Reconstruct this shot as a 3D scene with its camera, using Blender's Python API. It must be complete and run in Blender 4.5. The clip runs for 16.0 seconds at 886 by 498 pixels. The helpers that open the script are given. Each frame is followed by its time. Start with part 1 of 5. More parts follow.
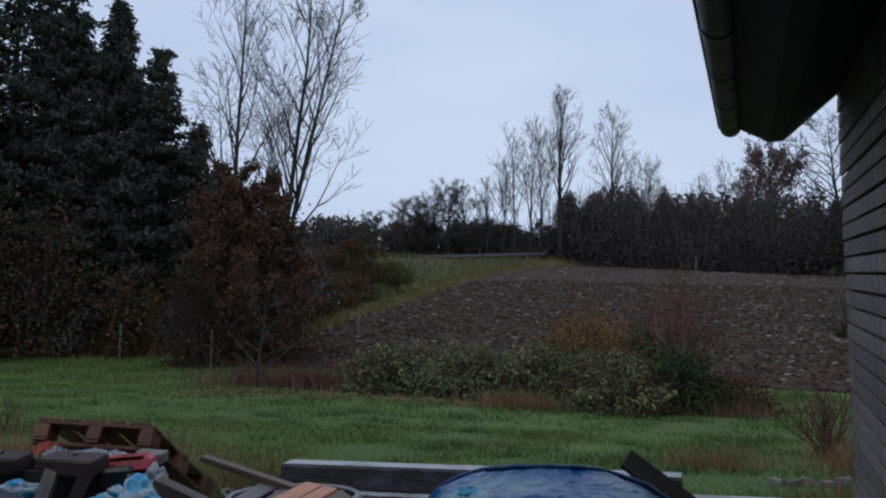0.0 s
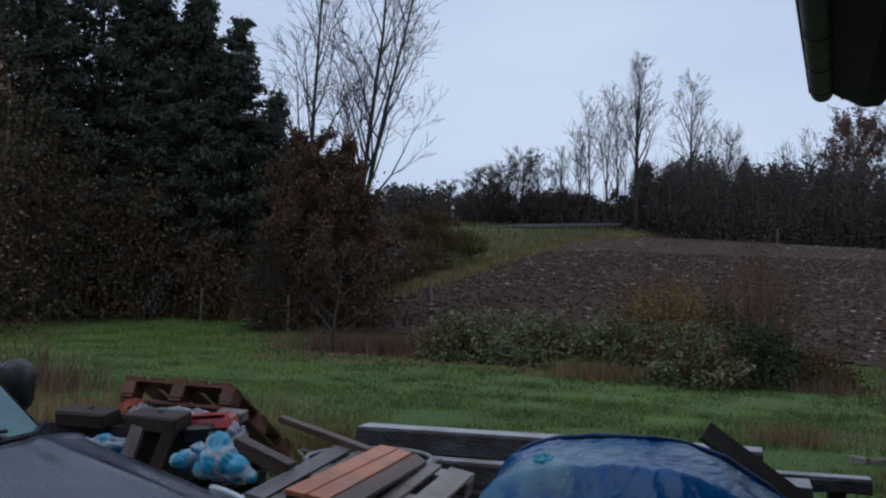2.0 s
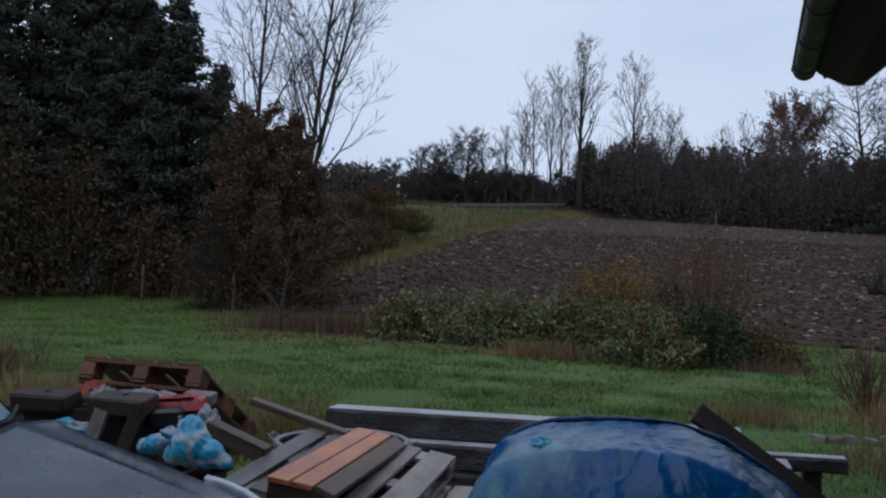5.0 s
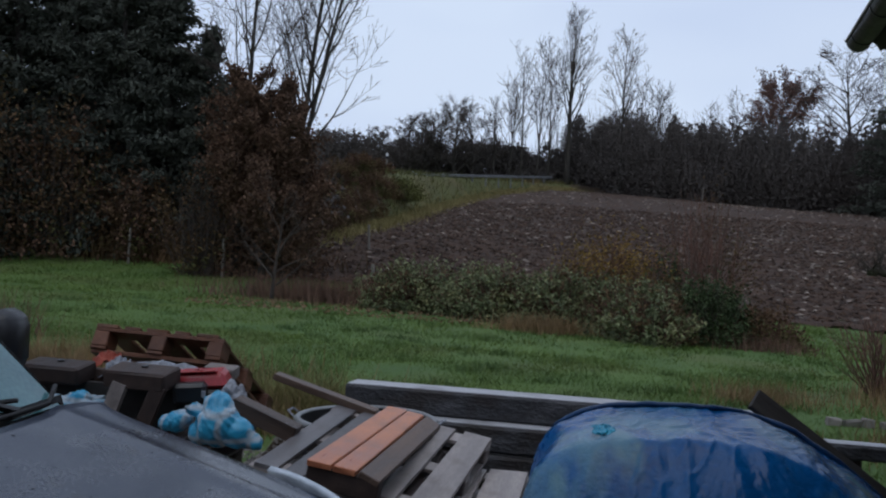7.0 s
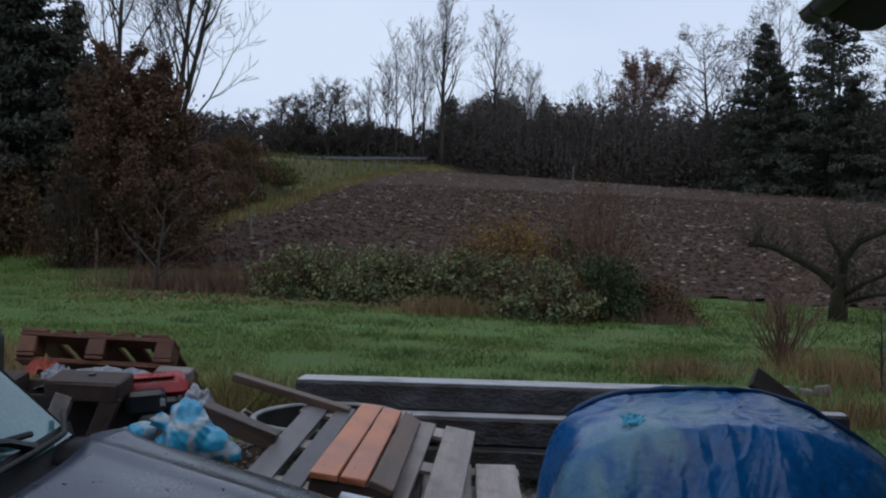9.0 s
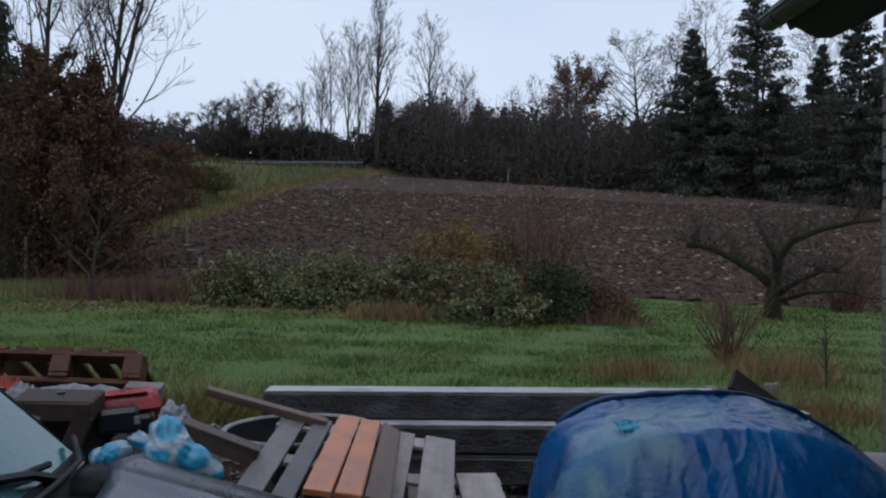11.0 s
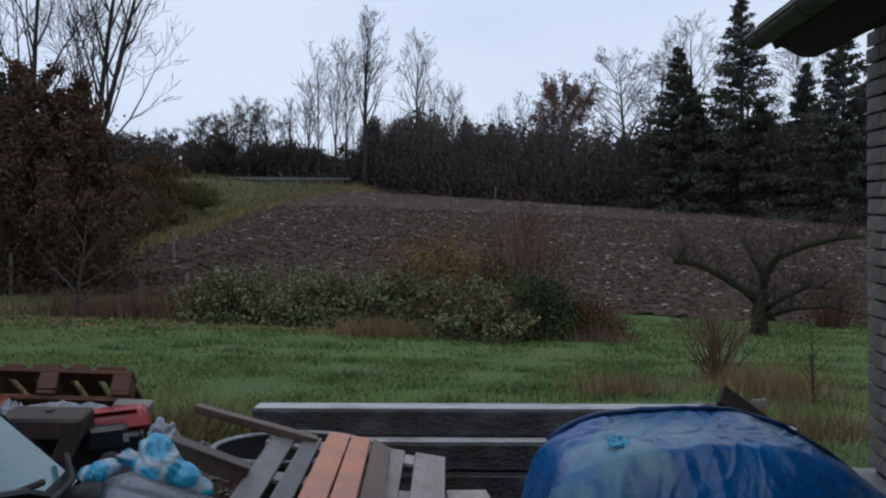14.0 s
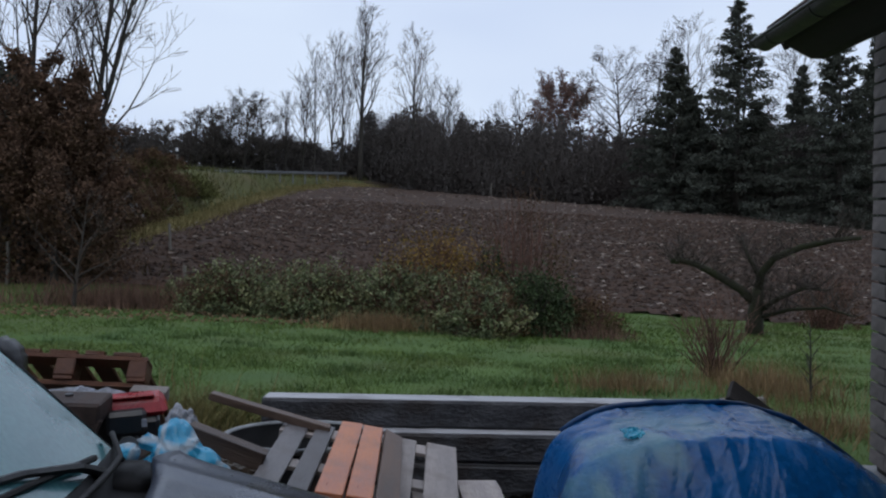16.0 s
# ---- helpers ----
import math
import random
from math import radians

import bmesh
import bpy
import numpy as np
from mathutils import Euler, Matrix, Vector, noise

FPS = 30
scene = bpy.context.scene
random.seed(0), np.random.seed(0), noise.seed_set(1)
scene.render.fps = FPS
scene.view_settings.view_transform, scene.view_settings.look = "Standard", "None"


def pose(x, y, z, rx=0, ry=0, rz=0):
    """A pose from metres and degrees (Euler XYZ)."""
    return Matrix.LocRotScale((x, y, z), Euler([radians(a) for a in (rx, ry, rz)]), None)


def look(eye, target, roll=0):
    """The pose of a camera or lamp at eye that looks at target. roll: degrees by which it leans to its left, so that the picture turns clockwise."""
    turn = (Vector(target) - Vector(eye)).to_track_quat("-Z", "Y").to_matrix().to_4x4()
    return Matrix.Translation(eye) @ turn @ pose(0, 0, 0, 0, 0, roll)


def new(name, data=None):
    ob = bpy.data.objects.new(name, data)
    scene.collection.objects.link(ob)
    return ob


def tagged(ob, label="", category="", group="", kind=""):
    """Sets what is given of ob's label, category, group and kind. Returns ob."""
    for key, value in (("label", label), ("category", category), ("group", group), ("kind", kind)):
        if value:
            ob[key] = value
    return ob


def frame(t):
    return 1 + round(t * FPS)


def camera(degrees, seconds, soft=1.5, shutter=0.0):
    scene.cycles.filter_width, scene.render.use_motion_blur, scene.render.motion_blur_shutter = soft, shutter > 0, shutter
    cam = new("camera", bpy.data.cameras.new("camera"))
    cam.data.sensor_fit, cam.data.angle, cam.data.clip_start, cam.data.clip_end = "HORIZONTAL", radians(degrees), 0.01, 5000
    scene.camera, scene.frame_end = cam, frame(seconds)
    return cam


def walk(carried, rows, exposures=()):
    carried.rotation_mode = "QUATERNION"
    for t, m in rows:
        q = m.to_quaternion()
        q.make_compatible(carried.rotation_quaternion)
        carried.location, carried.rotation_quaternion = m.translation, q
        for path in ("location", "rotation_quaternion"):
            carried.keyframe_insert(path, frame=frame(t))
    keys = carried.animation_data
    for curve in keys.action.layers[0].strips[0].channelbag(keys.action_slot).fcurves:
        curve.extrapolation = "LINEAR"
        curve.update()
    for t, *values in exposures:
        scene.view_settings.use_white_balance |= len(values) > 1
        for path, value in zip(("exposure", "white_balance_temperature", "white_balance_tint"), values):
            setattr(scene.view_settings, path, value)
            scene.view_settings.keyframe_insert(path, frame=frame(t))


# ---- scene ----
cam = camera(53.3, 16.0, soft=2.2)
PATH = [
    (0, (0.884, -0.28, 1.688), (0.523, 1.678, 1.882), -0.2),
    (0.5, (0.888, -0.29, 1.689), (0.493, 1.662, 1.869), -0.1),
    (1, (0.883, -0.286, 1.68), (0.453, 1.66, 1.844), 0.2),
    (1.5, (0.857, -0.268, 1.671), (0.373, 1.668, 1.811), 0.7),
    (2, (0.854, -0.247, 1.671), (0.331, 1.679, 1.795), 0.8),
    (2.5, (0.855, -0.243, 1.662), (0.312, 1.679, 1.779), 0.9),
    (3, (0.848, -0.234, 1.658), (0.269, 1.677, 1.763), 0.9),
    (3.5, (0.83, -0.213, 1.654), (0.215, 1.689, 1.738), 1.2),
    (4, (0.769, -0.201, 1.651), (0.192, 1.712, 1.726), 1.3),
    (4.5, (0.651, -0.174, 1.664), (0.212, 1.776, 1.749), 0.3),
    (6.8, (0.205, 0.181, 1.644), (-0.141, 2.15, 1.685), 1.9),
    (7, (0.146, 0.141, 1.665), (-0.206, 2.11, 1.678), 2.4),
    (7.5, (-0.038, 0.177, 1.668), (-0.285, 2.161, 1.695), 1.2),
    (8, (-0.286, 0.255, 1.649), (-0.436, 2.25, 1.619), 0.6),
    (8.5, (-0.384, 0.337, 1.635), (-0.5, 2.334, 1.603), 1.5),
    (9, (-0.501, 0.44, 1.653), (-0.561, 2.439, 1.634), 0.8),
    (11.5, (-0.754, 0.498, 1.671), (-0.632, 2.494, 1.666), 0.2),
    (12, (-0.757, 0.494, 1.67), (-0.608, 2.489, 1.672), 0.1),
    (12.5, (-0.763, 0.494, 1.671), (-0.619, 2.489, 1.677), 0.0),
    (13, (-0.762, 0.489, 1.671), (-0.632, 2.484, 1.689), -0.1),
    (13.5, (-0.761, 0.479, 1.675), (-0.639, 2.475, 1.702), -0.0),
    (14, (-0.761, 0.481, 1.674), (-0.643, 2.477, 1.701), 0.1),
    (14.5, (-0.777, 0.474, 1.673), (-0.674, 2.472, 1.696), 0.5),
    (15, (-0.833, 0.465, 1.675), (-0.764, 2.464, 1.697), 0.8),
    (15.5, (-0.887, 0.451, 1.664), (-0.811, 2.449, 1.689), 0.6),
    (16, (-0.881, 0.433, 1.652), (-0.748, 2.429, 1.671), 1.0),
]
walk(cam, [(t, look(eye, target, roll)) for t, eye, target, roll in PATH],
     exposures=((0.0, -0.12, 6300, 10), (3.5, -0.12, 6300, 10), (4.5, -0.08, 6350, 10), (7.0, 0.02, 6450, 10), (9.0, 0.06, 6550, 10), (12.5, 0.1, 6600, 10), (16.0, 0.1, 6550, 10)))

# ---- world and sun ----
world = bpy.data.worlds.new("world")
scene.world = world
world.use_nodes = True
wn, wl = world.node_tree.nodes, world.node_tree.links
bg = wn["Background"]
sky = wn.new("ShaderNodeTexSky")
sky.sky_type, sky.sun_disc, sky.sun_elevation, sky.sun_rotation = "NISHITA", False, radians(12), radians(200)
sky.dust_density, sky.air_density = 4.0, 1.5
wc = wn.new("ShaderNodeTexCoord")
wnoise = wn.new("ShaderNodeTexNoise")
wnoise.inputs["Scale"].default_value, wnoise.inputs["Detail"].default_value = 1.6, 3.0
wmap = wn.new("ShaderNodeMapping")
wmap.inputs["Scale"].default_value = (1, 1, 3)
wl.new(wc.outputs["Generated"], wmap.inputs["Vector"])
wl.new(wmap.outputs["Vector"], wnoise.inputs["Vector"])
wramp = wn.new("ShaderNodeValToRGB")
wramp.color_ramp.elements[0].position, wramp.color_ramp.elements[0].color = 0.35, (0.53, 0.635, 0.87, 1)
wramp.color_ramp.elements[1].position, wramp.color_ramp.elements[1].color = 0.68, (0.66, 0.77, 0.96, 1)
wl.new(wnoise.outputs["Fac"], wramp.inputs["Fac"])
wmix = wn.new("ShaderNodeMix")
wmix.data_type = "RGBA"
wmix.inputs[0].default_value = 0.94
skyscale = wn.new("ShaderNodeVectorMath")
skyscale.operation = "SCALE"
skyscale.inputs["Scale"].default_value = 0.08
wl.new(sky.outputs["Color"], skyscale.inputs[0])
wl.new(skyscale.outputs["Vector"], wmix.inputs[6])
wl.new(wramp.outputs["Color"], wmix.inputs[7])
wl.new(wmix.outputs[2], bg.inputs["Color"])
bg.inputs["Strength"].default_value = 1.0

sun = new("sun", bpy.data.lights.new("sun", "SUN"))
sun.data.energy, sun.data.angle, sun.data.color = 0.5, radians(50), (1.0, 0.95, 0.9)
sun.matrix_world = look((0, -8, 30), (0, 0, 0))


# ---- materials ----
def mat(name, a, b, scale=6.0, rough=0.8, bump=0.3, fine=60.0, metal=0.0, spec=0.3, stretch=(1, 1, 1), island=0.0, objrand=0.0,
        stain=None, coat=0.0, depth=0.02, stainscale=1.3, sharp=0.12, trans=0.0, above=0.5):
    m = bpy.data.materials.new(name)
    m.use_nodes = True
    n, l = m.node_tree.nodes, m.node_tree.links
    p = n["Principled BSDF"]
    tc = n.new("ShaderNodeTexCoord")
    mp = n.new("ShaderNodeMapping")
    mp.inputs["Scale"].default_value = stretch
    l.new(tc.outputs["Object"], mp.inputs["Vector"])
    n1 = n.new("ShaderNodeTexNoise")
    n1.inputs["Scale"].default_value, n1.inputs["Detail"].default_value = scale, 5
    n2 = n.new("ShaderNodeTexNoise")
    n2.inputs["Scale"].default_value, n2.inputs["Detail"].default_value = fine, 4
    for k in (n1, n2):
        l.new(mp.outputs["Vector"], k.inputs["Vector"])
    fac = n.new("ShaderNodeMath")
    fac.operation = "MULTIPLY_ADD"
    l.new(n2.outputs["Fac"], fac.inputs[0])
    fac.inputs[1].default_value = 0.5
    l.new(n1.outputs["Fac"], fac.inputs[2])
    rng = n.new("ShaderNodeMapRange")
    rng.inputs["From Min"].default_value, rng.inputs["From Max"].default_value = 0.5, 1.0
    l.new(fac.outputs[0], rng.inputs["Value"])
    out = rng.outputs["Result"]
    mix = n.new("ShaderNodeMix")
    mix.data_type = "RGBA"
    mix.inputs[6].default_value, mix.inputs[7].default_value = (*a, 1), (*b, 1)
    l.new(out, mix.inputs[0])
    col = mix.outputs[2]
    if stain:
        n3 = n.new("ShaderNodeTexNoise")
        n3.inputs["Scale"].default_value, n3.inputs["Detail"].default_value = stainscale, 6
        l.new(tc.outputs["Object"], n3.inputs["Vector"])
        r3 = n.new("ShaderNodeMapRange")
        r3.inputs["From Min"].default_value, r3.inputs["From Max"].default_value = above, above + sharp
        l.new(n3.outputs["Fac"], r3.inputs["Value"])
        mx = n.new("ShaderNodeMix")
        mx.data_type = "RGBA"
        l.new(r3.outputs["Result"], mx.inputs[0])
        l.new(col, mx.inputs[6])
        mx.inputs[7].default_value = (*stain, 1)
        col = mx.outputs[2]
    if island or objrand:
        if island:
            src = n.new("ShaderNodeNewGeometry").outputs["Random Per Island"]
        else:
            src = n.new("ShaderNodeObjectInfo").outputs["Random"]
        amt = island or objrand
        hsv = n.new("ShaderNodeHueSaturation")
        mr = n.new("ShaderNodeMapRange")
        mr.inputs["To Min"].default_value, mr.inputs["To Max"].default_value = 1 - amt, 1 + amt
        l.new(src, mr.inputs["Value"])
        l.new(mr.outputs["Result"], hsv.inputs["Value"])
        l.new(col, hsv.inputs["Color"])
        col = hsv.outputs["Color"]
    l.new(col, p.inputs["Base Color"])
    rr = n.new("ShaderNodeMapRange")
    rr.inputs["To Min"].default_value, rr.inputs["To Max"].default_value = max(0.03, rough - 0.12), min(1, rough + 0.12)
    l.new(out, rr.inputs["Value"])
    l.new(rr.outputs["Result"], p.inputs["Roughness"])
    p.inputs["Metallic"].default_value = metal
    p.inputs["Specular IOR Level"].default_value = spec
    p.inputs["Coat Weight"].default_value = coat
    p.inputs["Coat Roughness"].default_value = 0.06
    p.inputs["Transmission Weight"].default_value = trans
    if bump:
        bp = n.new("ShaderNodeBump")
        bp.inputs["Strength"].default_value, bp.inputs["Distance"].default_value = bump, depth
        l.new(fac.outputs[0], bp.inputs["Height"])
        l.new(bp.outputs["Normal"], p.inputs["Normal"])
    return m


M_grass = mat("grass_ground", (0.044, 0.090, 0.017), (0.088, 0.145, 0.034), 0.6, 0.9, 0.6, 14, stain=(0.10, 0.11, 0.035), stainscale=0.35, sharp=0.3)
M_blade = mat("grass_blades", (0.056, 0.106, 0.018), (0.135, 0.192, 0.043), 0.45, 0.6, 0, 2.2, island=0.22, stain=(0.135, 0.145, 0.05), stainscale=0.28, sharp=0.25)
M_soil = mat("ploughed_soil", (0.026, 0.0145, 0.009), (0.068, 0.040, 0.026), 1.3, 0.95, 0.9, 9, depth=0.06)
M_clod = mat("soil_clods", (0.028, 0.016, 0.010), (0.076, 0.045, 0.030), 3, 0.9, 0.4, 20, island=0.4)
M_straw = mat("straw_flecks", (0.13, 0.105, 0.085), (0.30, 0.25, 0.21), 5, 0.7, 0, 30, island=0.5)
M_bank = mat("bank_turf", (0.056, 0.066, 0.018), (0.098, 0.10, 0.036), 0.5, 0.9, 0.7, 9, stain=(0.13, 0.085, 0.04), stainscale=0.16, sharp=0.25)
M_gravel = mat("wet_gravel", (0.05, 0.04, 0.035), (0.19, 0.16, 0.14), 12, 0.55, 0.9, 55, depth=0.03)
M_litter = mat("forest_floor", (0.035, 0.025, 0.017), (0.08, 0.052, 0.03), 1.5, 0.95, 0.8, 12)
M_asphalt = mat("asphalt", (0.04, 0.04, 0.042), (0.07, 0.07, 0.072), 2, 0.6, 0.4, 60)
M_bark = mat("bark", (0.028, 0.024, 0.020), (0.062, 0.055, 0.045), 5, 0.9, 0.8, 30, stretch=(1, 1, 0.25))
M_twig = mat("twigs", (0.032, 0.026, 0.021), (0.075, 0.06, 0.05), 3, 0.85, 0, 20, island=0.3)
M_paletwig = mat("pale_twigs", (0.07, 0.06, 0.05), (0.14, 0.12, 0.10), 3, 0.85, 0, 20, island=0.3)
# needle base lifted and evened, putting the veil over the darks into colour
M_needle = mat("spruce_needles", (0.052, 0.058, 0.047), (0.080, 0.086, 0.069), 0.5, 0.95, 0, 8, spec=0.03, island=0.14)
M_beech = mat("brown_leaves", (0.074, 0.047, 0.032), (0.135, 0.080, 0.052), 0.8, 0.9, 0, 9, spec=0.08, island=0.32)
M_oakred = mat("red_oak_leaves", (0.125, 0.074, 0.060), (0.20, 0.118, 0.094), 0.6, 0.9, 0, 9, spec=0.08, island=0.3)
M_shrubbrown = mat("withered_leaves", (0.060, 0.041, 0.024), (0.13, 0.078, 0.040), 0.5, 0.9, 0, 9, spec=0.08, island=0.35, stain=(0.075, 0.072, 0.028), stainscale=0.4)
M_bramble = mat("bramble_leaves", (0.066, 0.088, 0.042), (0.21, 0.222, 0.108), 1.6, 0.6, 0, 14, spec=0.2, island=0.6, stain=(0.17, 0.12, 0.045), stainscale=1.1, sharp=0.3, above=0.54)
M_yellow = mat("yellow_leaves", (0.16, 0.105, 0.024), (0.29, 0.185, 0.05), 1.2, 0.8, 0, 14, spec=0.1, island=0.4, stain=(0.09, 0.08, 0.028), stainscale=0.9, sharp=0.3)
M_ever = mat("evergreen_leaves", (0.030, 0.046, 0.020), (0.060, 0.085, 0.034), 2, 0.7, 0, 14, spec=0.12, island=0.35)
M_redtwig = mat("reddish_twigs", (0.08, 0.04, 0.03), (0.16, 0.085, 0.06), 3, 0.8, 0, 14, island=0.4)
M_drygrass = mat("dry_grass", (0.15, 0.095, 0.045), (0.30, 0.20, 0.10), 0.9, 0.8, 0, 9, island=0.4)
M_deadstem = mat("dead_stems", (0.09, 0.05, 0.035), (0.20, 0.12, 0.08), 0.9, 0.8, 0, 9, island=0.4)
# base colour lifted in place of distance haze over the far hedge
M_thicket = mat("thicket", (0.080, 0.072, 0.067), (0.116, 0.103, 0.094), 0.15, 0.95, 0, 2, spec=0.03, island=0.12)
M_moss = mat("mossy_bark", (0.018, 0.017, 0.012), (0.048, 0.045, 0.027), 8, 0.95, 0.8, 40, stain=(0.034, 0.038, 0.018), stainscale=3)
M_greywood = mat("weathered_wood", (0.16, 0.135, 0.125), (0.36, 0.315, 0.29), 2.0, 0.5, 0.4, 24, stretch=(6, 0.6, 6), objrand=0.3, stain=(0.11, 0.085, 0.07), stainscale=4, sharp=0.3)
M_darkwood = mat("dark_wet_wood", (0.022, 0.015, 0.013), (0.064, 0.042, 0.034), 2.0, 0.6, 0.4, 24, stretch=(6, 0.6, 6), objrand=0.3)
M_slatewood = mat("dark_grey_wet_wood", (0.055, 0.05, 0.05), (0.15, 0.14, 0.14), 2.0, 0.42, 0.4, 24, stretch=(6, 0.6, 6), objrand=0.25, stain=(0.07, 0.055, 0.047), stainscale=4, sharp=0.3)
M_midwood = mat("brown_grey_wood", (0.045, 0.029, 0.021), (0.145, 0.098, 0.074), 2.0, 0.5, 0.4, 24, stretch=(6, 0.6, 6), objrand=0.25)
M_cyan = mat("cyan_plastic", (0.0, 0.17, 0.30), (0.02, 0.30, 0.42), 8, 0.35, 0.3, 40, spec=0.5)
M_redwood = mat("orange_wet_wood", (0.30, 0.09, 0.045), (0.54, 0.22, 0.11), 1.6, 0.38, 0.3, 22, stretch=(5, 0.6, 5), objrand=0.15, stain=(0.24, 0.12, 0.085), stainscale=3.0, sharp=0.2)
M_palletbrown = mat("brown_pallet_wood", (0.075, 0.03, 0.018), (0.17, 0.075, 0.042), 2.0, 0.5, 0.4, 24, stretch=(6, 0.6, 6), objrand=0.3)
M_beamside = mat("dark_timber", (0.018, 0.018, 0.020), (0.09, 0.09, 0.095), 5, 0.6, 1.0, 34, stretch=(0.8, 1.6, 1.6), stain=(0.035, 0.03, 0.028), stainscale=3, depth=0.03)
M_beamtop = mat("pale_beam_top", (0.30, 0.30, 0.31), (0.50, 0.50, 0.51), 4, 0.7, 0.5, 30, stretch=(0.6, 4, 4), stain=(0.14, 0.13, 0.13), stainscale=2.5, sharp=0.25)
M_tarp = mat("blue_tarpaulin", (0.0005, 0.038, 0.13), (0.001, 0.092, 0.275), 2.6, 0.25, 0.7, 34, spec=0.26, depth=0.012)


def faded(m, spots, colour):
    """Worn patches of the given centres and radii, with ragged edges."""
    n, l = m.node_tree.nodes, m.node_tree.links
    p = n["Principled BSDF"]
    col = p.inputs["Base Color"].links[0].from_socket
    tc = n.new("ShaderNodeTexCoord")
    rag = n.new("ShaderNodeTexNoise")
    rag.inputs["Scale"].default_value, rag.inputs["Detail"].default_value = 5.5, 6
    mp = n.new("ShaderNodeMapping")
    mp.inputs["Scale"].default_value = (1.6, 1.0, 0.6)
    l.new(tc.outputs["Object"], mp.inputs["Vector"])
    l.new(mp.outputs["Vector"], rag.inputs["Vector"])
    for centre, radius, amount in spots:
        dist = n.new("ShaderNodeVectorMath")
        dist.operation = "DISTANCE"
        l.new(tc.outputs["Object"], dist.inputs[0])
        dist.inputs[1].default_value = centre
        e = n.new("ShaderNodeMath")
        e.operation = "MULTIPLY_ADD"
        l.new(rag.outputs["Fac"], e.inputs[0])
        e.inputs[1].default_value = radius * 2.6
        l.new(dist.outputs["Value"], e.inputs[2])
        r = n.new("ShaderNodeMapRange")
        r.inputs["From Min"].default_value, r.inputs["From Max"].default_value = radius * 1.75, radius * 2.5
        r.inputs["To Min"].default_value, r.inputs["To Max"].default_value = amount, 0.0
        l.new(e.outputs[0], r.inputs["Value"])
        mx = n.new("ShaderNodeMix")
        mx.data_type = "RGBA"
        l.new(r.outputs["Result"], mx.inputs[0])
        l.new(col, mx.inputs[6])
        mx.inputs[7].default_value = (*colour, 1)
        col = mx.outputs[2]
    l.new(col, p.inputs["Base Color"])


faded(M_tarp, (((-0.60, 0.0, 0.86), 0.24, 0.6), ((-0.85, -0.2, 0.6), 0.2, 0.45), ((-0.35, 0.2, 0.95), 0.22, 0.45), ((0.62, 0.05, 0.62), 0.26, 0.75), ((0.85, -0.1, 0.35), 0.26, 0.7), ((0.25, 0.3, 0.95), 0.2, 0.3)), (0.12, 0.235, 0.255))
M_tarpdark = mat("blue_tarpaulin_hem", (0.0005, 0.014, 0.05), (0.002, 0.04, 0.12), 6, 0.4, 0.4, 40, spec=0.3)
M_black = mat("black_plastic", (0.006, 0.006, 0.007), (0.016, 0.016, 0.018), 6, 0.4, 0.1, 60, spec=0.5)
M_rubber = mat("black_rubber", (0.01, 0.01, 0.01), (0.025, 0.025, 0.026), 6, 0.7, 0.2, 60)
M_carpaint = mat("grey_car_paint", (0.010, 0.016, 0.032), (0.019, 0.029, 0.054), 3, 0.28, 0.2, 130, metal=0.2, spec=0.38, coat=0.2, depth=0.003, stain=(0.012, 0.014, 0.022), stainscale=7, sharp=0.1, above=0.6)
M_matt = mat("matt_black_plastic", (0.004, 0.004, 0.004), (0.010, 0.010, 0.011), 6, 0.6, 0.1, 60, spec=0.12)
M_drop = mat("water_drops", (0.018, 0.021, 0.030), (0.04, 0.046, 0.06), 8, 0.25, 0, 60, spec=0.5, coat=0.5)
M_chrome = mat("chrome", (0.5, 0.5, 0.52), (0.62, 0.62, 0.64), 4, 0.15, 0, 40, metal=1.0)
M_lens = mat("headlight_lens", (0.32, 0.36, 0.40), (0.48, 0.53, 0.58), 12, 0.12, 0.1, 50, spec=0.6, coat=0.6)
M_glass = mat("windscreen_glass", (0.025, 0.105, 0.12), (0.085, 0.205, 0.22), 4, 0.15, 0.05, 70, spec=0.42, coat=0.2, depth=0.003)
M_red = mat("red_plastic", (0.22, 0.008, 0.012), (0.40, 0.018, 0.024), 6, 0.35, 0.1, 50, spec=0.5)
M_redcloth = mat("orange_red_plastic", (0.24, 0.035, 0.020), (0.42, 0.10, 0.06), 6, 0.5, 0.4, 40, spec=0.3)
M_white = mat("clear_sheeting", (0.11, 0.115, 0.13), (0.34, 0.36, 0.40), 5, 0.3, 0.5, 30, spec=0.5)
M_bag = mat("cyan_white_plastic", (0.01, 0.19, 0.34), (0.03, 0.32, 0.50), 5, 0.3, 0.4, 30, spec=0.5)


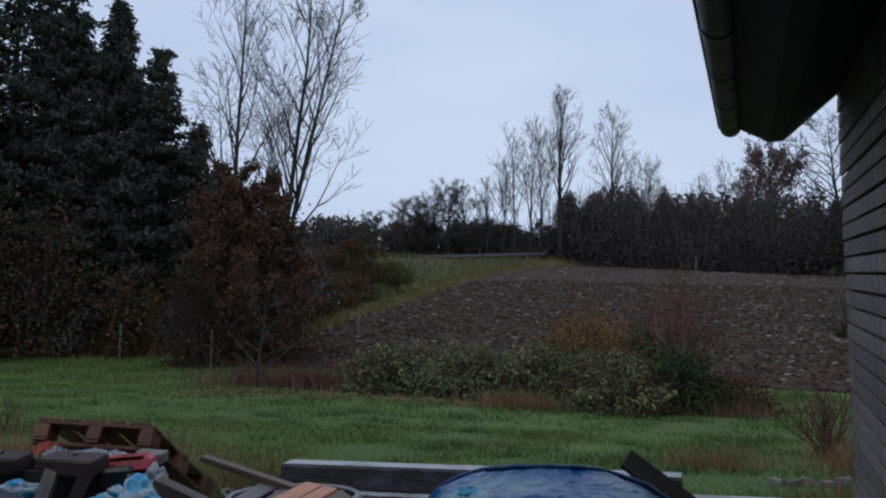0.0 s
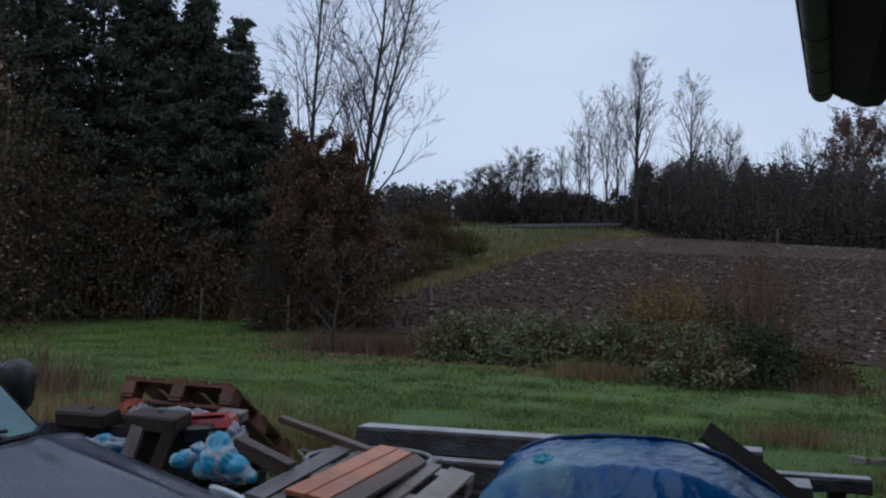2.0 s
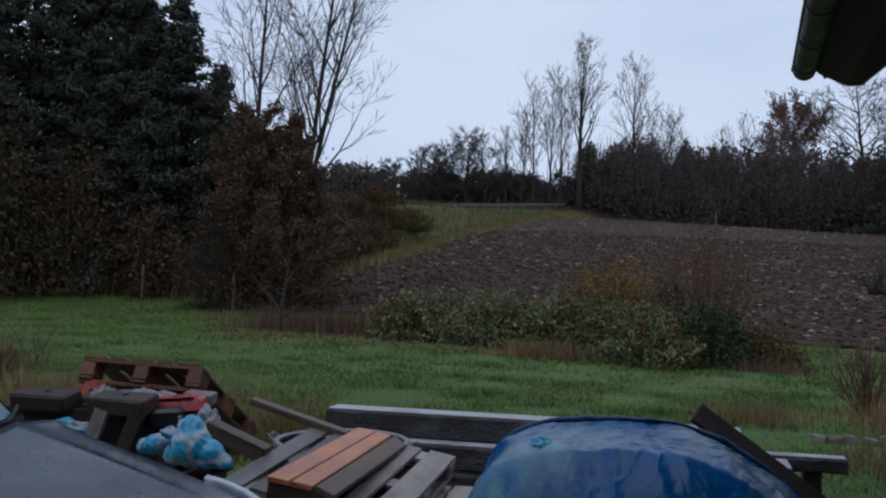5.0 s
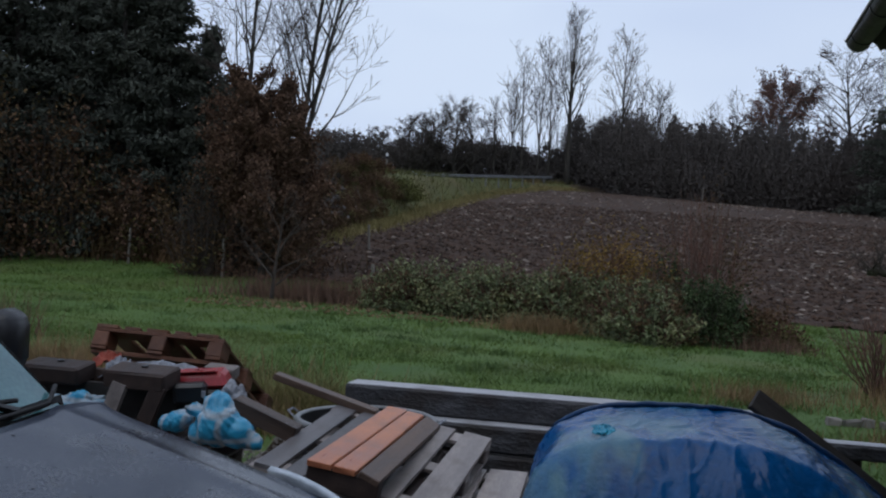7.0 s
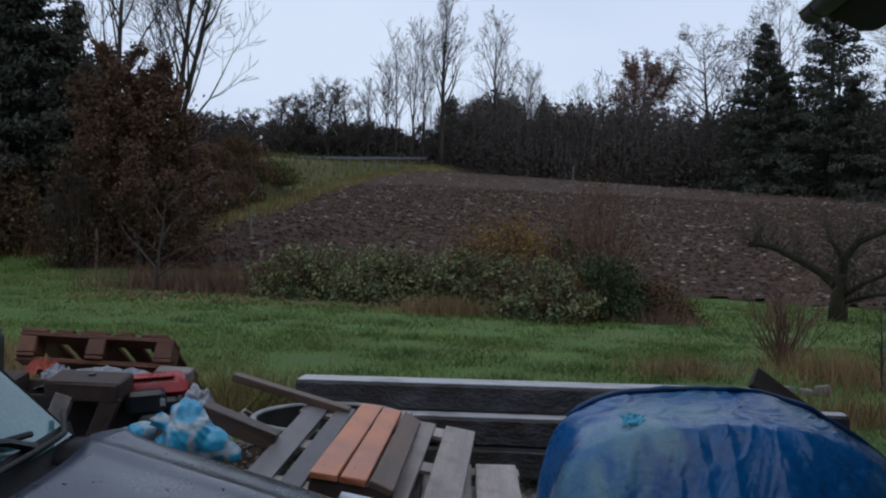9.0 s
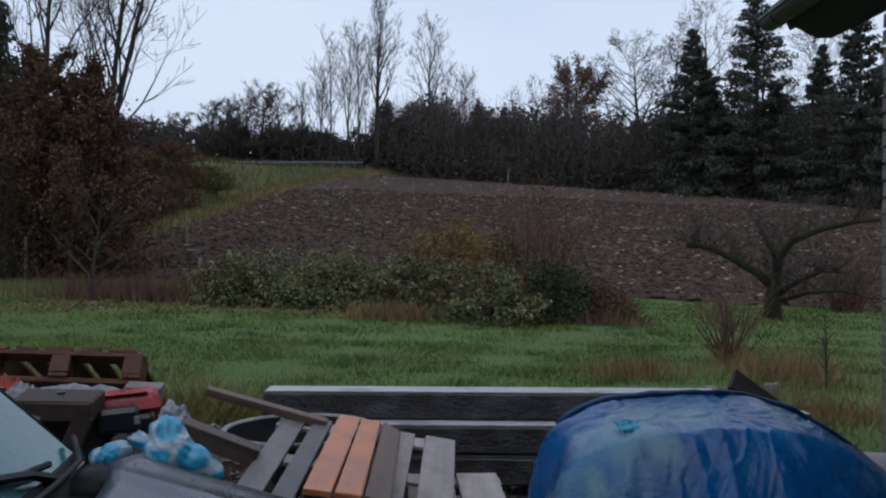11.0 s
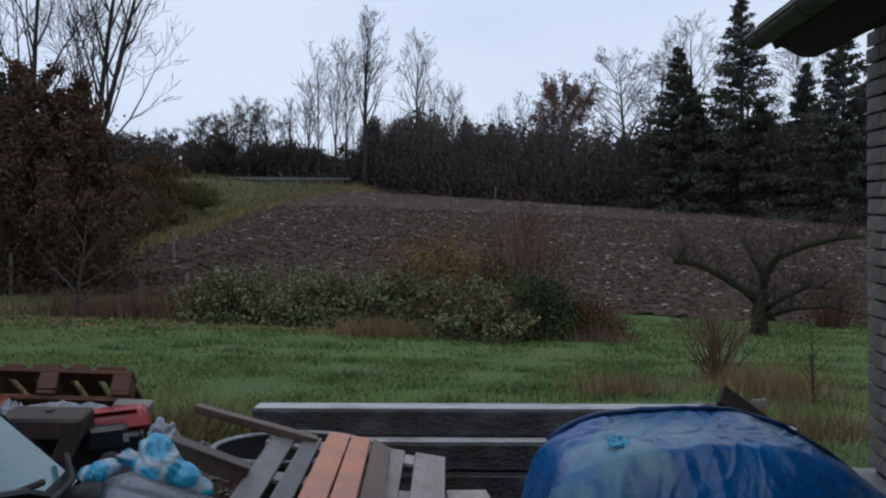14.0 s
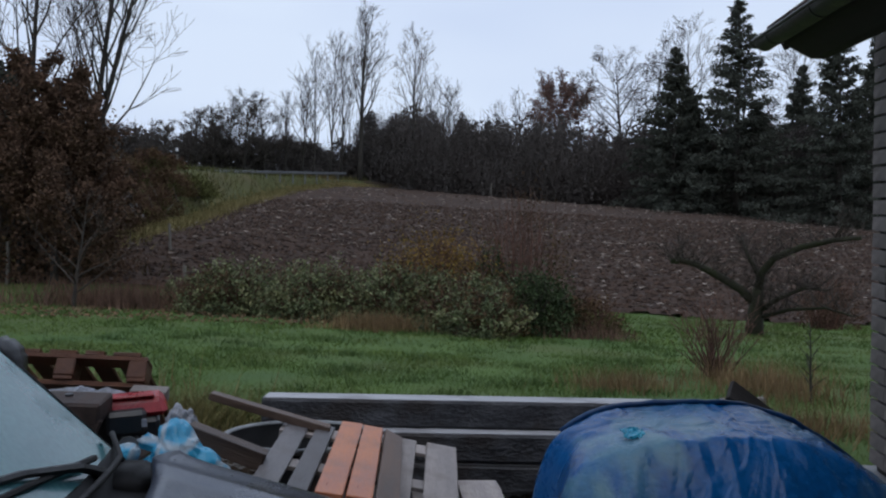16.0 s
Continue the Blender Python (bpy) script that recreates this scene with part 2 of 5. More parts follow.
def checked(m, period, colour):
    """Printed bands in two directions over a plastic film."""
    n, l = m.node_tree.nodes, m.node_tree.links
    p = n["Principled BSDF"]
    src = p.inputs["Base Color"].links[0].from_socket
    tc = n.new("ShaderNodeTexCoord")
    sums = n.new("ShaderNodeMath")
    sums.operation = "MAXIMUM"
    for k, way in enumerate(("X", "Z")):
        w = n.new("ShaderNodeTexWave")
        w.bands_direction = way
        w.inputs["Scale"].default_value, w.inputs["Distortion"].default_value, w.inputs["Detail Scale"].default_value = 0.314 / period, 3.5, 0.8
        l.new(tc.outputs["Object"], w.inputs["Vector"])
        l.new(w.outputs["Fac"], sums.inputs[k])
    r = n.new("ShaderNodeMapRange")
    r.inputs["From Min"].default_value, r.inputs["From Max"].default_value = 0.82, 1.0
    l.new(sums.outputs[0], r.inputs["Value"])
    mx = n.new("ShaderNodeMix")
    mx.data_type = "RGBA"
    l.new(r.outputs["Result"], mx.inputs[0])
    l.new(src, mx.inputs[6])
    mx.inputs[7].default_value = (*colour, 1)
    l.new(mx.outputs[2], p.inputs["Base Color"])


checked(M_bag, 0.13, (0.30, 0.36, 0.40))
M_siding = mat("siding_boards", (0.12, 0.10, 0.09), (0.25, 0.215, 0.195), 3, 0.75, 0.5, 30, stretch=(4, 0.6, 5), objrand=0.2, stain=(0.10, 0.085, 0.08), stainscale=3)
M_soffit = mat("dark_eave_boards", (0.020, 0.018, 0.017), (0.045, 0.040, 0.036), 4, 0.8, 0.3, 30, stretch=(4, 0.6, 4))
M_gutter = mat("weathered_gutter", (0.030, 0.032, 0.028), (0.07, 0.072, 0.062), 5, 0.45, 0.2, 40, metal=0.3)
M_tile = mat("roof_tiles", (0.05, 0.035, 0.03), (0.10, 0.07, 0.06), 4, 0.8, 0.4, 40, objrand=0.25)
M_steel = mat("galvanised_steel", (0.11, 0.115, 0.12), (0.20, 0.205, 0.21), 6, 0.5, 0.1, 40, metal=0.25)
M_signwhite = mat("white_paint", (0.62, 0.62, 0.62), (0.8, 0.8, 0.8), 6, 0.5, 0, 40)
M_post = mat("grey_post_wood", (0.11, 0.10, 0.085), (0.22, 0.20, 0.17), 6, 0.85, 0.5, 40, stretch=(3, 3, 0.5))
M_stone = mat("pale_stone", (0.12, 0.10, 0.085), (0.27, 0.25, 0.225), 8, 0.7, 0.5, 50, objrand=0.25)
M_concrete = mat("wet_concrete", (0.16, 0.155, 0.15), (0.30, 0.29, 0.28), 5, 0.6, 0.5, 50)
M_leafdry = mat("fallen_leaves", (0.10, 0.06, 0.03), (0.26, 0.16, 0.09), 3, 0.7, 0, 20, island=0.5)


# ---- mesh helpers ----
def link_mesh(name, me, material, parent=None, label=""):
    if material:
        me.materials.append(material)
    ob = new(name, me)
    if parent:
        ob.parent = parent
    if label:
        ob["label"] = label
    return ob


def part(name, bm, material, parent=None, label="", smooth=False):
    me = bpy.data.meshes.new(name)
    for f in bm.faces:
        f.smooth = smooth
    bm.to_mesh(me)
    bm.free()
    return link_mesh(name, me, material, parent, label)


def raw(name, verts, faces, material, parent=None, label="", smooth=False):
    me = bpy.data.meshes.new(name)
    me.from_pydata([tuple(v) for v in np.asarray(verts).tolist()], [], np.asarray(faces).tolist() if isinstance(faces, np.ndarray) else faces)
    if smooth:
        me.shade_smooth()
    return link_mesh(name, me, material, parent, label)


def empty(name, x=0, y=0, z=0, label="", category="", group="", kind=""):
    ob = new(name)
    ob.location = (x, y, z)
    return tagged(ob, label, category, group, kind)


def box(bm, x0, y0, z0, x1, y1, z1, bevel=0.0, m=None):
    r = bmesh.ops.create_cube(bm, size=1)
    for v in r["verts"]:
        v.co = Vector(((x0 + x1) / 2 + v.co.x * (x1 - x0), (y0 + y1) / 2 + v.co.y * (y1 - y0), (z0 + z1) / 2 + v.co.z * (z1 - z0)))
    if bevel:
        es = list({e for v in r["verts"] for e in v.link_edges})
        bmesh.ops.bevel(bm, geom=es, offset=bevel, segments=1, affect="EDGES")
    if m is not None:
        bmesh.ops.transform(bm, matrix=m, verts=[v for v in bm.verts if v in r["verts"]] if not bevel else bm.verts[:])
    return bm


def board(sx, sy, sz, bevel=0.004, wob=0.002, seed=0):
    """A board with its corner at the origin, worn edges and a slight warp."""
    bm = bmesh.new()
    box(bm, 0, 0, 0, sx, sy, sz, bevel)
    rnd = random.Random(seed)
    for v in bm.verts:
        v.co += Vector((rnd.uniform(-wob, wob), rnd.uniform(-wob, wob), rnd.uniform(-wob, wob)))
    return bm


def tubes(segs, sides=5):
    """Tapered tubes as arrays, from rows of start, end, start radius and end radius."""
    s = np.asarray(segs, float)
    a, b, ra, rb = s[:, 0:3], s[:, 3:6], s[:, 6], s[:, 7]
    d = b - a
    d /= np.linalg.norm(d, axis=1)[:, None] + 1e-9
    ref = np.where(np.abs(d[:, 2:3]) > 0.9, [[1.0, 0, 0]], [[0, 0, 1.0]])
    u = np.cross(d, ref)
    u /= np.linalg.norm(u, axis=1)[:, None]
    w = np.cross(d, u)
    ang = np.arange(sides) * 2 * np.pi / sides
    ring = u[:, None] * np.cos(ang)[None, :, None] + w[:, None] * np.sin(ang)[None, :, None]
    va = a[:, None] + ring * ra[:, None, None]
    vb = b[:, None] + ring * rb[:, None, None]
    v = np.concatenate([va, vb], axis=1).reshape(-1, 3)
    i = np.arange(sides)
    q = np.stack([i, (i + 1) % sides, (i + 1) % sides + sides, i + sides], 1)
    f = (np.arange(len(s))[:, None, None] * 2 * sides + q[None]).reshape(-1, 4)
    return v, f


def hose(pts, r0, r1, sides=7):
    """One connected tube through the points, tapering from r0 to r1 (or with a radius for each point)."""
    p = np.asarray(pts, float)
    n = len(p)
    r = np.linspace(r0, r1, n) if r1 is not None else np.asarray(r0, float)
    d = np.gradient(p, axis=0)
    d /= np.linalg.norm(d, axis=1)[:, None] + 1e-9
    ref = np.array([1.0, 0, 0]) if abs(d[:, 2]).mean() > 0.7 else np.array([0, 0, 1.0])
    u = np.cross(d, ref)
    u /= np.linalg.norm(u, axis=1)[:, None] + 1e-9
    w = np.cross(d, u)
    a = np.arange(sides) * 2 * np.pi / sides
    v = (p[:, None] + (u[:, None] * np.cos(a)[None, :, None] + w[:, None] * np.sin(a)[None, :, None]) * r[:, None, None]).reshape(-1, 3)
    f = [(i * sides + k, i * sides + (k + 1) % sides, (i + 1) * sides + (k + 1) % sides, (i + 1) * sides + k) for i in range(n - 1) for k in range(sides)]
    f += [tuple(reversed(range(sides))), tuple(range((n - 1) * sides, n * sides))]
    return v, f


def leaves(points, size, rng, flat=0.0, aspect=0.6, up=None):
    """One folded leaf blade (two triangles) at each point, turned at random."""
    p = np.asarray(points, float)
    n = len(p)
    d = rng.normal(size=(n, 3))
    d[:, 2] *= 1 - flat
    if up is not None:
        d += np.asarray(up)
    d /= np.linalg.norm(d, axis=1)[:, None]
    e = rng.normal(size=(n, 3))
    e -= d * (e * d).sum(1)[:, None]
    e /= np.linalg.norm(e, axis=1)[:, None]
    s = size * rng.uniform(0.6, 1.3, (n, 1))
    k = np.cross(d, e) * s * 0.15
    v = np.stack([p - d * s * 0.5, p + e * s * aspect * 0.5 + k, p + d * s * 0.5, p - e * s * aspect * 0.5 + k], 1).reshape(-1, 3)
    f = (np.arange(n)[:, None] * 4 + np.array([[0, 1, 2, 3]]))
    return v, f


def ss(a, b, x):
    t = np.clip((x - a) / (b - a), 0, 1)
    return t * t * (3 - 2 * t)


# ---- lie of the land ----
def edge_x(y):
    """The field's left boundary."""
    return np.interp(y, [20, 30, 34, 40, 47, 54, 60, 68, 74, 80, 90], [-7.5, -11.2, -10.9, -10.3, -10.2, -10.15, -9.4, -7.9, -6.1, -2.6, 6])


def land(x, y):
    x, y = np.asarray(x, float), np.asarray(y, float)
    xc = np.clip(x, -40, 45)
    lawn = (0.085 - 0.024 * xc) * ss(6, 20, y) + 0.064 * np.clip(y - 22, 0, 14) * ss(-2, -10, x)
    a = np.interp(xc, [-20, -4, 17, 27, 36], [0.150, 0.152, 0.128, 0.120, 0.105])
    r = np.clip(y - 26, 0, 56)
    field = a * (np.sqrt(r * r + 9) - 3) * (1 + 0.12 * np.sin(np.pi * np.clip(r / 56, 0, 1)))
    f = lawn * (1 - ss(28, 60, y)) + field
    top = 6.5 + np.clip(y - 52, -12, 30) * 0.07
    k = ss(0.2, 1.0, (edge_x(y) - x) / np.interp(y, [45, 56, 75], [3.4, 2.5, 1.5])) * ss(38, 52, y)
    z = f + (np.maximum(top, f) - f) * k
    far = np.hypot(x, y)
    return z + 2.0 * ss(120, 400, far)


def land1(x, y):
    return float(land(x, y))


# ---- ground ----
def axis(*spans):
    out = []
    for a, b, step in spans:
        out += list(np.arange(a, b - 1e-6, step))
    return np.array(out + [spans[-1][1]])


def build_ground():
    xs = axis((-900, -100, 100), (-100, -30, 7), (-30, -16, 1.0), (-16, 14, 0.5), (14, 48, 1.0), (48, 100, 7), (100, 900, 100))
    ys = axis((-300, -20, 40), (-20, 2, 2), (2, 30, 0.5), (30, 90, 1.0), (90, 160, 7), (160, 1200, 104))
    gx, gy = np.meshgrid(xs, ys)
    gz = land(gx, gy)
    near = ss(40, 20, np.hypot(gx, gy - 10))
    gz = gz + near * 0.03 * (np.sin(gx * 1.7 + gy) * np.sin(gy * 2.1 - gx * 0.6)) * ss(7, 9, gy)
    v = np.stack([gx, gy, gz], -1).reshape(-1, 3)
    nx = len(xs)
    i, j = np.meshgrid(np.arange(nx - 1), np.arange(len(ys) - 1))
    q = (j * nx + i).reshape(-1)
    f = np.stack([q, q + 1, q + 1 + nx, q + nx], 1)
    ob = raw("ground", v, f, M_grass, smooth=True)
    me = ob.data
    for m in (M_gravel, M_bank, M_litter, M_asphalt):
        me.materials.append(m)
    c = v[f].mean(1)
    idx = np.zeros(len(f), int)
    wav = 0.35 * np.sin(c[:, 0] * 2.3) + 0.25 * np.sin(c[:, 0] * 5.1)
    idx[(c[:, 1] < 6.7 + wav) & (c[:, 0] < 4)] = 1
    e = edge_x(c[:, 1])
    idx[(c[:, 1] > 33) & (c[:, 0] < e) & (c[:, 0] > -30)] = 2
    idx[(c[:, 1] > 81) | (c[:, 0] < -17.5 - 0.5 * wav) & (c[:, 1] > 27.5) & (c[:, 1] < 50) | (c[:, 0] > 36) & (c[:, 1] > 60)] = 3
    me.polygons.foreach_set("material_index", idx)
    tagged(ob, "grassy ground rising to a bank, with a gravel yard", "ground", kind="structure")


build_ground()


def build_field():
    xs = axis((-13, 12, 0.22), (12, 46, 0.5))
    ys = axis((26.5, 44, 0.22), (44, 84, 0.45))
    gx, gy = np.meshgrid(xs, ys)
    h = land(gx, gy)
    nz = np.array([noise.noise((x * 1.3, y * 2.6, 0)) + 0.6 * noise.noise((x * 3.1, y * 4.5, 5)) for x, y in zip(gx.ravel(), gy.ravel())]).reshape(gx.shape)
    h = h + 0.07 + 0.10 * nz + 0.05 * np.sin(gy * 2 * np.pi / 0.9 + gx * 0.05)
    nx = len(xs)
    v = np.stack([gx, gy, h], -1).reshape(-1, 3)
    i, j = np.meshgrid(np.arange(nx - 1), np.arange(len(ys) - 1))
    q = (j * nx + i).reshape(-1)
    f = np.stack([q, q + 1, q + 1 + nx, q + nx], 1)
    c = v[f].mean(1)
    start = np.interp(c[:, 0], [-9, -2, 4.5, 7, 10, 30], [27, 28.5, 28.6, 27.6, 26.6, 26.6]) + 0.25 * np.sin(c[:, 0] * 1.9)
    keep = (c[:, 0] > edge_x(c[:, 1]) + 0.5 + 0.25 * np.sin(c[:, 1] * 1.3)) & (c[:, 1] > start) & (c[:, 1] < 82)
    tagged(raw("ploughed_field", v, f[keep], M_soil, smooth=True), "dark brown ploughed field sloping up", "field", kind="structure")


build_field()
rng = np.random.default_rng(4)


def in_field(x, y):
    start = np.interp(x, [-9, -2, 4.5, 7, 10, 30], [27, 28.5, 28.6, 27.6, 26.6, 26.6])
    return (x > edge_x(y) + 0.6) & (y > start + 0.2) & (y < 80)


def scatter(n, x0, x1, y0, y1, test=None):
    x, y = rng.uniform(x0, x1, n), rng.uniform(y0, y1, n)
    if test is not None:
        k = test(x, y)
        x, y = x[k], y[k]
    return x, y


def lumps(x, y, z, size, flat=0.6):
    """Small rough octahedra."""
    n = len(x)
    o = np.array([[1, 0, 0], [0, 1, 0], [-1, 0, 0], [0, -1, 0], [0, 0, 1], [0, 0, -0.4]], float)
    fc = np.array([[0, 1, 4], [1, 2, 4], [2, 3, 4], [3, 0, 4], [1, 0, 5], [2, 1, 5], [3, 2, 5], [0, 3, 5]])
    s = np.asarray(size)[:, None, None] * rng.uniform(0.6, 1.3, (n, 6, 1))
    v = o[None] * s * np.array([1, 0.8, flat])
    a = rng.uniform(0, 6.3, n)
    c, d = np.cos(a)[:, None], np.sin(a)[:, None]
    w = np.stack([v[..., 0] * c - v[..., 1] * d, v[..., 0] * d + v[..., 1] * c, v[..., 2]], -1)
    w += np.stack([x, y, z], -1)[:, None]
    return w.reshape(-1, 3), (np.arange(n)[:, None, None] * 6 + fc[None]).reshape(-1, 3)


x, y = scatter(26000, -13, 40, 27, 60, in_field)
tagged(raw("soil_clods", *lumps(x, y, land(x, y) + 0.12, rng.uniform(0.05, 0.15, len(x))), M_clod), "clods of turned dark soil", "soil", kind="stuff")
x, y = scatter(11000, -13, 42, 27, 78, in_field)
k = np.array([noise.noise((a * 0.25, b * 0.5, 3)) for a, b in zip(x, y)]) + rng.uniform(-0.5, 0.5, len(x)) > 0.02
k &= y + 0.0 * x < 74
x, y = x[k], np.round(y[k] / 0.9) * 0.9 + rng.normal(0, 0.12, k.sum())
v, f = leaves(np.stack([x, y, land(x, y) + 0.2], -1), 0.26, rng, flat=0.9, aspect=0.28, up=np.array([1.6, 0, 0]) * np.sign(rng.normal(size=(len(x), 1))))
tagged(raw("straw_flecks", v, f, M_straw), "pale straw scattered over the furrows", "straw", kind="stuff")


# ---- grass ----
def blades(x, y, z, h, w, lean=0.35):
    n = len(x)
    a = rng.uniform(0, 6.3, n)
    dx, dy = np.cos(a) * w, np.sin(a) * w
    b = rng.uniform(0, 6.3, n)
    l = h * rng.uniform(0, lean, n)
    p = np.stack([x, y, z], -1)
    o = np.stack([dx, dy, np.zeros(n)], -1)
    t = p + np.stack([np.cos(b) * l, np.sin(b) * l, h], -1)
    v = np.stack([p - o, p + o, t], 1).reshape(-1, 3)
    return v, np.arange(n * 3).reshape(-1, 3)


def lawn_ok(x, y):
    return (y > 6.9 + 0.3 * np.sin(x * 2.3)) & ~((x < 3.2) & (x > -5.5) & (y > 20) & (y < 23)) & ~in_field(x, y + 0.3) & ((x > -14) | (y < 28.5))


x1, y1 = scatter(130000, -12, 9, 6.9, 15, lawn_ok)
x2, y2 = scatter(150000, -27, 16, 15, 33, lawn_ok)
x, y = np.concatenate([x1, x2]), np.concatenate([y1, y2])
tall = 0.06 + 0.05 * np.array([noise.noise((a * 0.6, b * 0.6, 1)) for a, b in zip(x, y)])
h = 0.62 * np.clip(tall + rng.uniform(0, 0.06, len(x)), 0.03, 0.2) * (1 + 0.5 * ss(14, 24, y))
v, f = blades(x, y, land(x, y) - 0.01, h, 0.005 + 0.010 * ss(9, 22, y), 1.6)
tagged(raw("lawn_grass", v, f, M_blade), "wet green lawn grass", "grass", kind="stuff")
x, y = scatter(26000, -19, 4, 37, 82, lambda a, b: (a < edge_x(b) + 0.5) & (a > edge_x(b) - 9))
v, f = blades(x, y, land(x, y), rng.uniform(0.15, 0.5, len(x)), 0.03, 0.8)
tagged(raw("bank_grass", v, f, mat("bank_grass_blades", (0.064, 0.072, 0.019), (0.12, 0.115, 0.040), 0.4, 0.8, 0, 3, island=0.4, stain=(0.15, 0.09, 0.04), stainscale=0.2, sharp=0.2)),
       "long olive grass on the road bank", "grass", kind="stuff")


def tuft(name, cx, cy, rx, ry, n, h, w, material, label, lean=0.7, kind="stuff", category="grass"):
    x, y = cx + rng.normal(0, rx / 2, n), cy + rng.normal(0, ry / 2, n)
    v, f = blades(x, y, land(x, y) - 0.02, h * rng.uniform(0.35, 1.1, n), w, lean)
    return tagged(raw(name, v, f, material), label, category, kind=kind)


# darker tussocks in the lawn
cx, cy = scatter(120, -12, 7, 9, 19.5)
k = rng.integers(0, len(cx), 9000)
x, y = cx[k] + rng.normal(0, 0.16, 9000), cy[k] + rng.normal(0, 0.13, 9000)
v, f = blades(x, y, land(x, y) - 0.01, rng.uniform(0.06, 0.16, 9000), 0.008, 1.2)
tagged(raw("lawn_tussocks", v, f, mat("tussock_blades", (0.04, 0.085, 0.02), (0.10, 0.15, 0.045), 0.6, 0.7, 0, 3, island=0.3)), "taller dark green tussocks in the lawn", "grass", kind="stuff")
# pale grassy verge between the field and the bank
y = rng.uniform(33, 80, 12000)
x = edge_x(y) + 0.1 + rng.normal(0, 0.45, 12000)
v, f = blades(x, y, land(x, y) - 0.02, rng.uniform(0.15, 0.5, 12000), 0.035, 1.0)
tagged(raw("verge_grass", v, f, mat("verge_blades", (0.15, 0.13, 0.05), (0.27, 0.22, 0.10), 0.4, 0.85, 0, 3, spec=0.1, island=0.3)), "pale withered grass strip along the field's edge", "grass", kind="stuff")
tuft("dry_grass_clump", 2.2, 11.6, 0.75, 0.6, 750, 0.32, 0.006, M_drygrass, "withered straw-coloured grass clump on the lawn")
tuft("dry_grass_clump", 4.1, 11.7, 0.8, 1.3, 1300, 0.42, 0.006, M_drygrass, "withered straw-coloured grass clump round the bare shrub")
tuft("weed_clump", -2.65, 8.3, 0.85, 0.6, 2600, 0.50, 0.008, mat("olive_weeds", (0.095, 0.092, 0.034), (0.21, 0.18, 0.075), 3, 0.8, 0, 12, spec=0.1, island=0.5), "rough olive weeds on the lawn behind the heap", 1.4, category="weeds")
tuft("dry_grass_clump", -2.7, 7.8, 0.5, 0.4, 500, 0.40, 0.005, M_drygrass, "withered grass clump beside the timber stack")
tuft("dry_grass_clump", -6.4, 10.3, 2.6, 1.4, 3600, 0.42, 0.006, M_drygrass, "long yellowed grass behind the pallets")
tuft("dry_grass_clump", -9.5, 12.3, 1.0, 0.8, 500, 0.8, 0.010, M_deadstem, "tall dead weed stems on the lawn")
tuft("dry_grass_clump", -1.0, 18.9, 1.1, 0.35, 1100, 0.45, 0.010, M_drygrass, "tawny dry grass in front of the brambles")
tuft("dead_weeds", -6.8, 22.6, 2.8, 0.7, 3000, 0.75, 0.012, M_deadstem, "reddish-brown dead weeds under the small tree", category="weeds")
tuft("dead_weeds", 3.4, 18.6, 0.9, 0.6, 420, 0.42, 0.013, M_deadstem, "brown dead weeds at the end of the brambles", category="weeds")
tuft("bracken_strip", -18.5, 29.2, 7.0, 1.0, 6000, 0.9, 0.025, M_shrubbrown, "brown withered bracken along the wood's edge", category="weeds")
tuft("dry_grass_clump", 3.3, 8.8, 0.9, 0.7, 700, 0.3, 0.007, M_drygrass, "withered grass beside the shed corner")
x, y = scatter(1500, -9.5, 4.5, 18.8, 21.8)
v, f = leaves(np.stack([x, y, land(x, y) + 0.07], -1), 0.09, rng, flat=0.8)
tagged(raw("fallen_leaves", v, f, M_leafdry), "pale fallen leaves along the brambles", "leaves", kind="stuff")


# ---- trees ----
def grow(segs, p, d, length, r, level, levels, rnd, up, spread, kids, minr):
    """A limb of several pieces that bends and forks."""
    n = 4 if level < levels - 1 else 2
    step = length / n
    pts = [p]
    for k in range(n):
        d = (d + Vector((rnd.gauss(0, 0.12), rnd.gauss(0, 0.12), rnd.gauss(0, 0.08) + up * 0.25))).normalized()
        q = p + d * step
        r2 = max(minr, r * (1 - 0.75 * (k + 1) / n) if level else r * (1 - 0.85 * (k + 1) / n))
        r1 = max(minr, r * (1 - 0.75 * k / n) if level else r * (1 - 0.85 * k / n))
        segs[min(level, 1) if level < 2 else 2].append((*p, *q, r1, r2))
        p = q
        pts.append((p.copy(), d.copy(), r2))
    if level + 1 < levels:
        for k in range(kids[level]):
            t = rnd.uniform(0.25, 1.0)
            i = 1 + min(n - 1, int(t * n))
            bp, bd, br = pts[i]
            side = Vector((rnd.gauss(0, 1), rnd.gauss(0, 1), 0))
            side = (side - bd * side.dot(bd)).normalized()
            nd = (bd * (1 - spread) + side * spread * rnd.uniform(0.8, 1.3) + Vector((0, 0, up * 0.3))).normalized()
            bl = length * rnd.uniform(0.35, 0.62) * (1.15 - 0.5 * t)
            grow(segs, bp, nd, bl, max(minr, br * 0.6), level + 1, levels, rnd, up, spread, kids, minr)


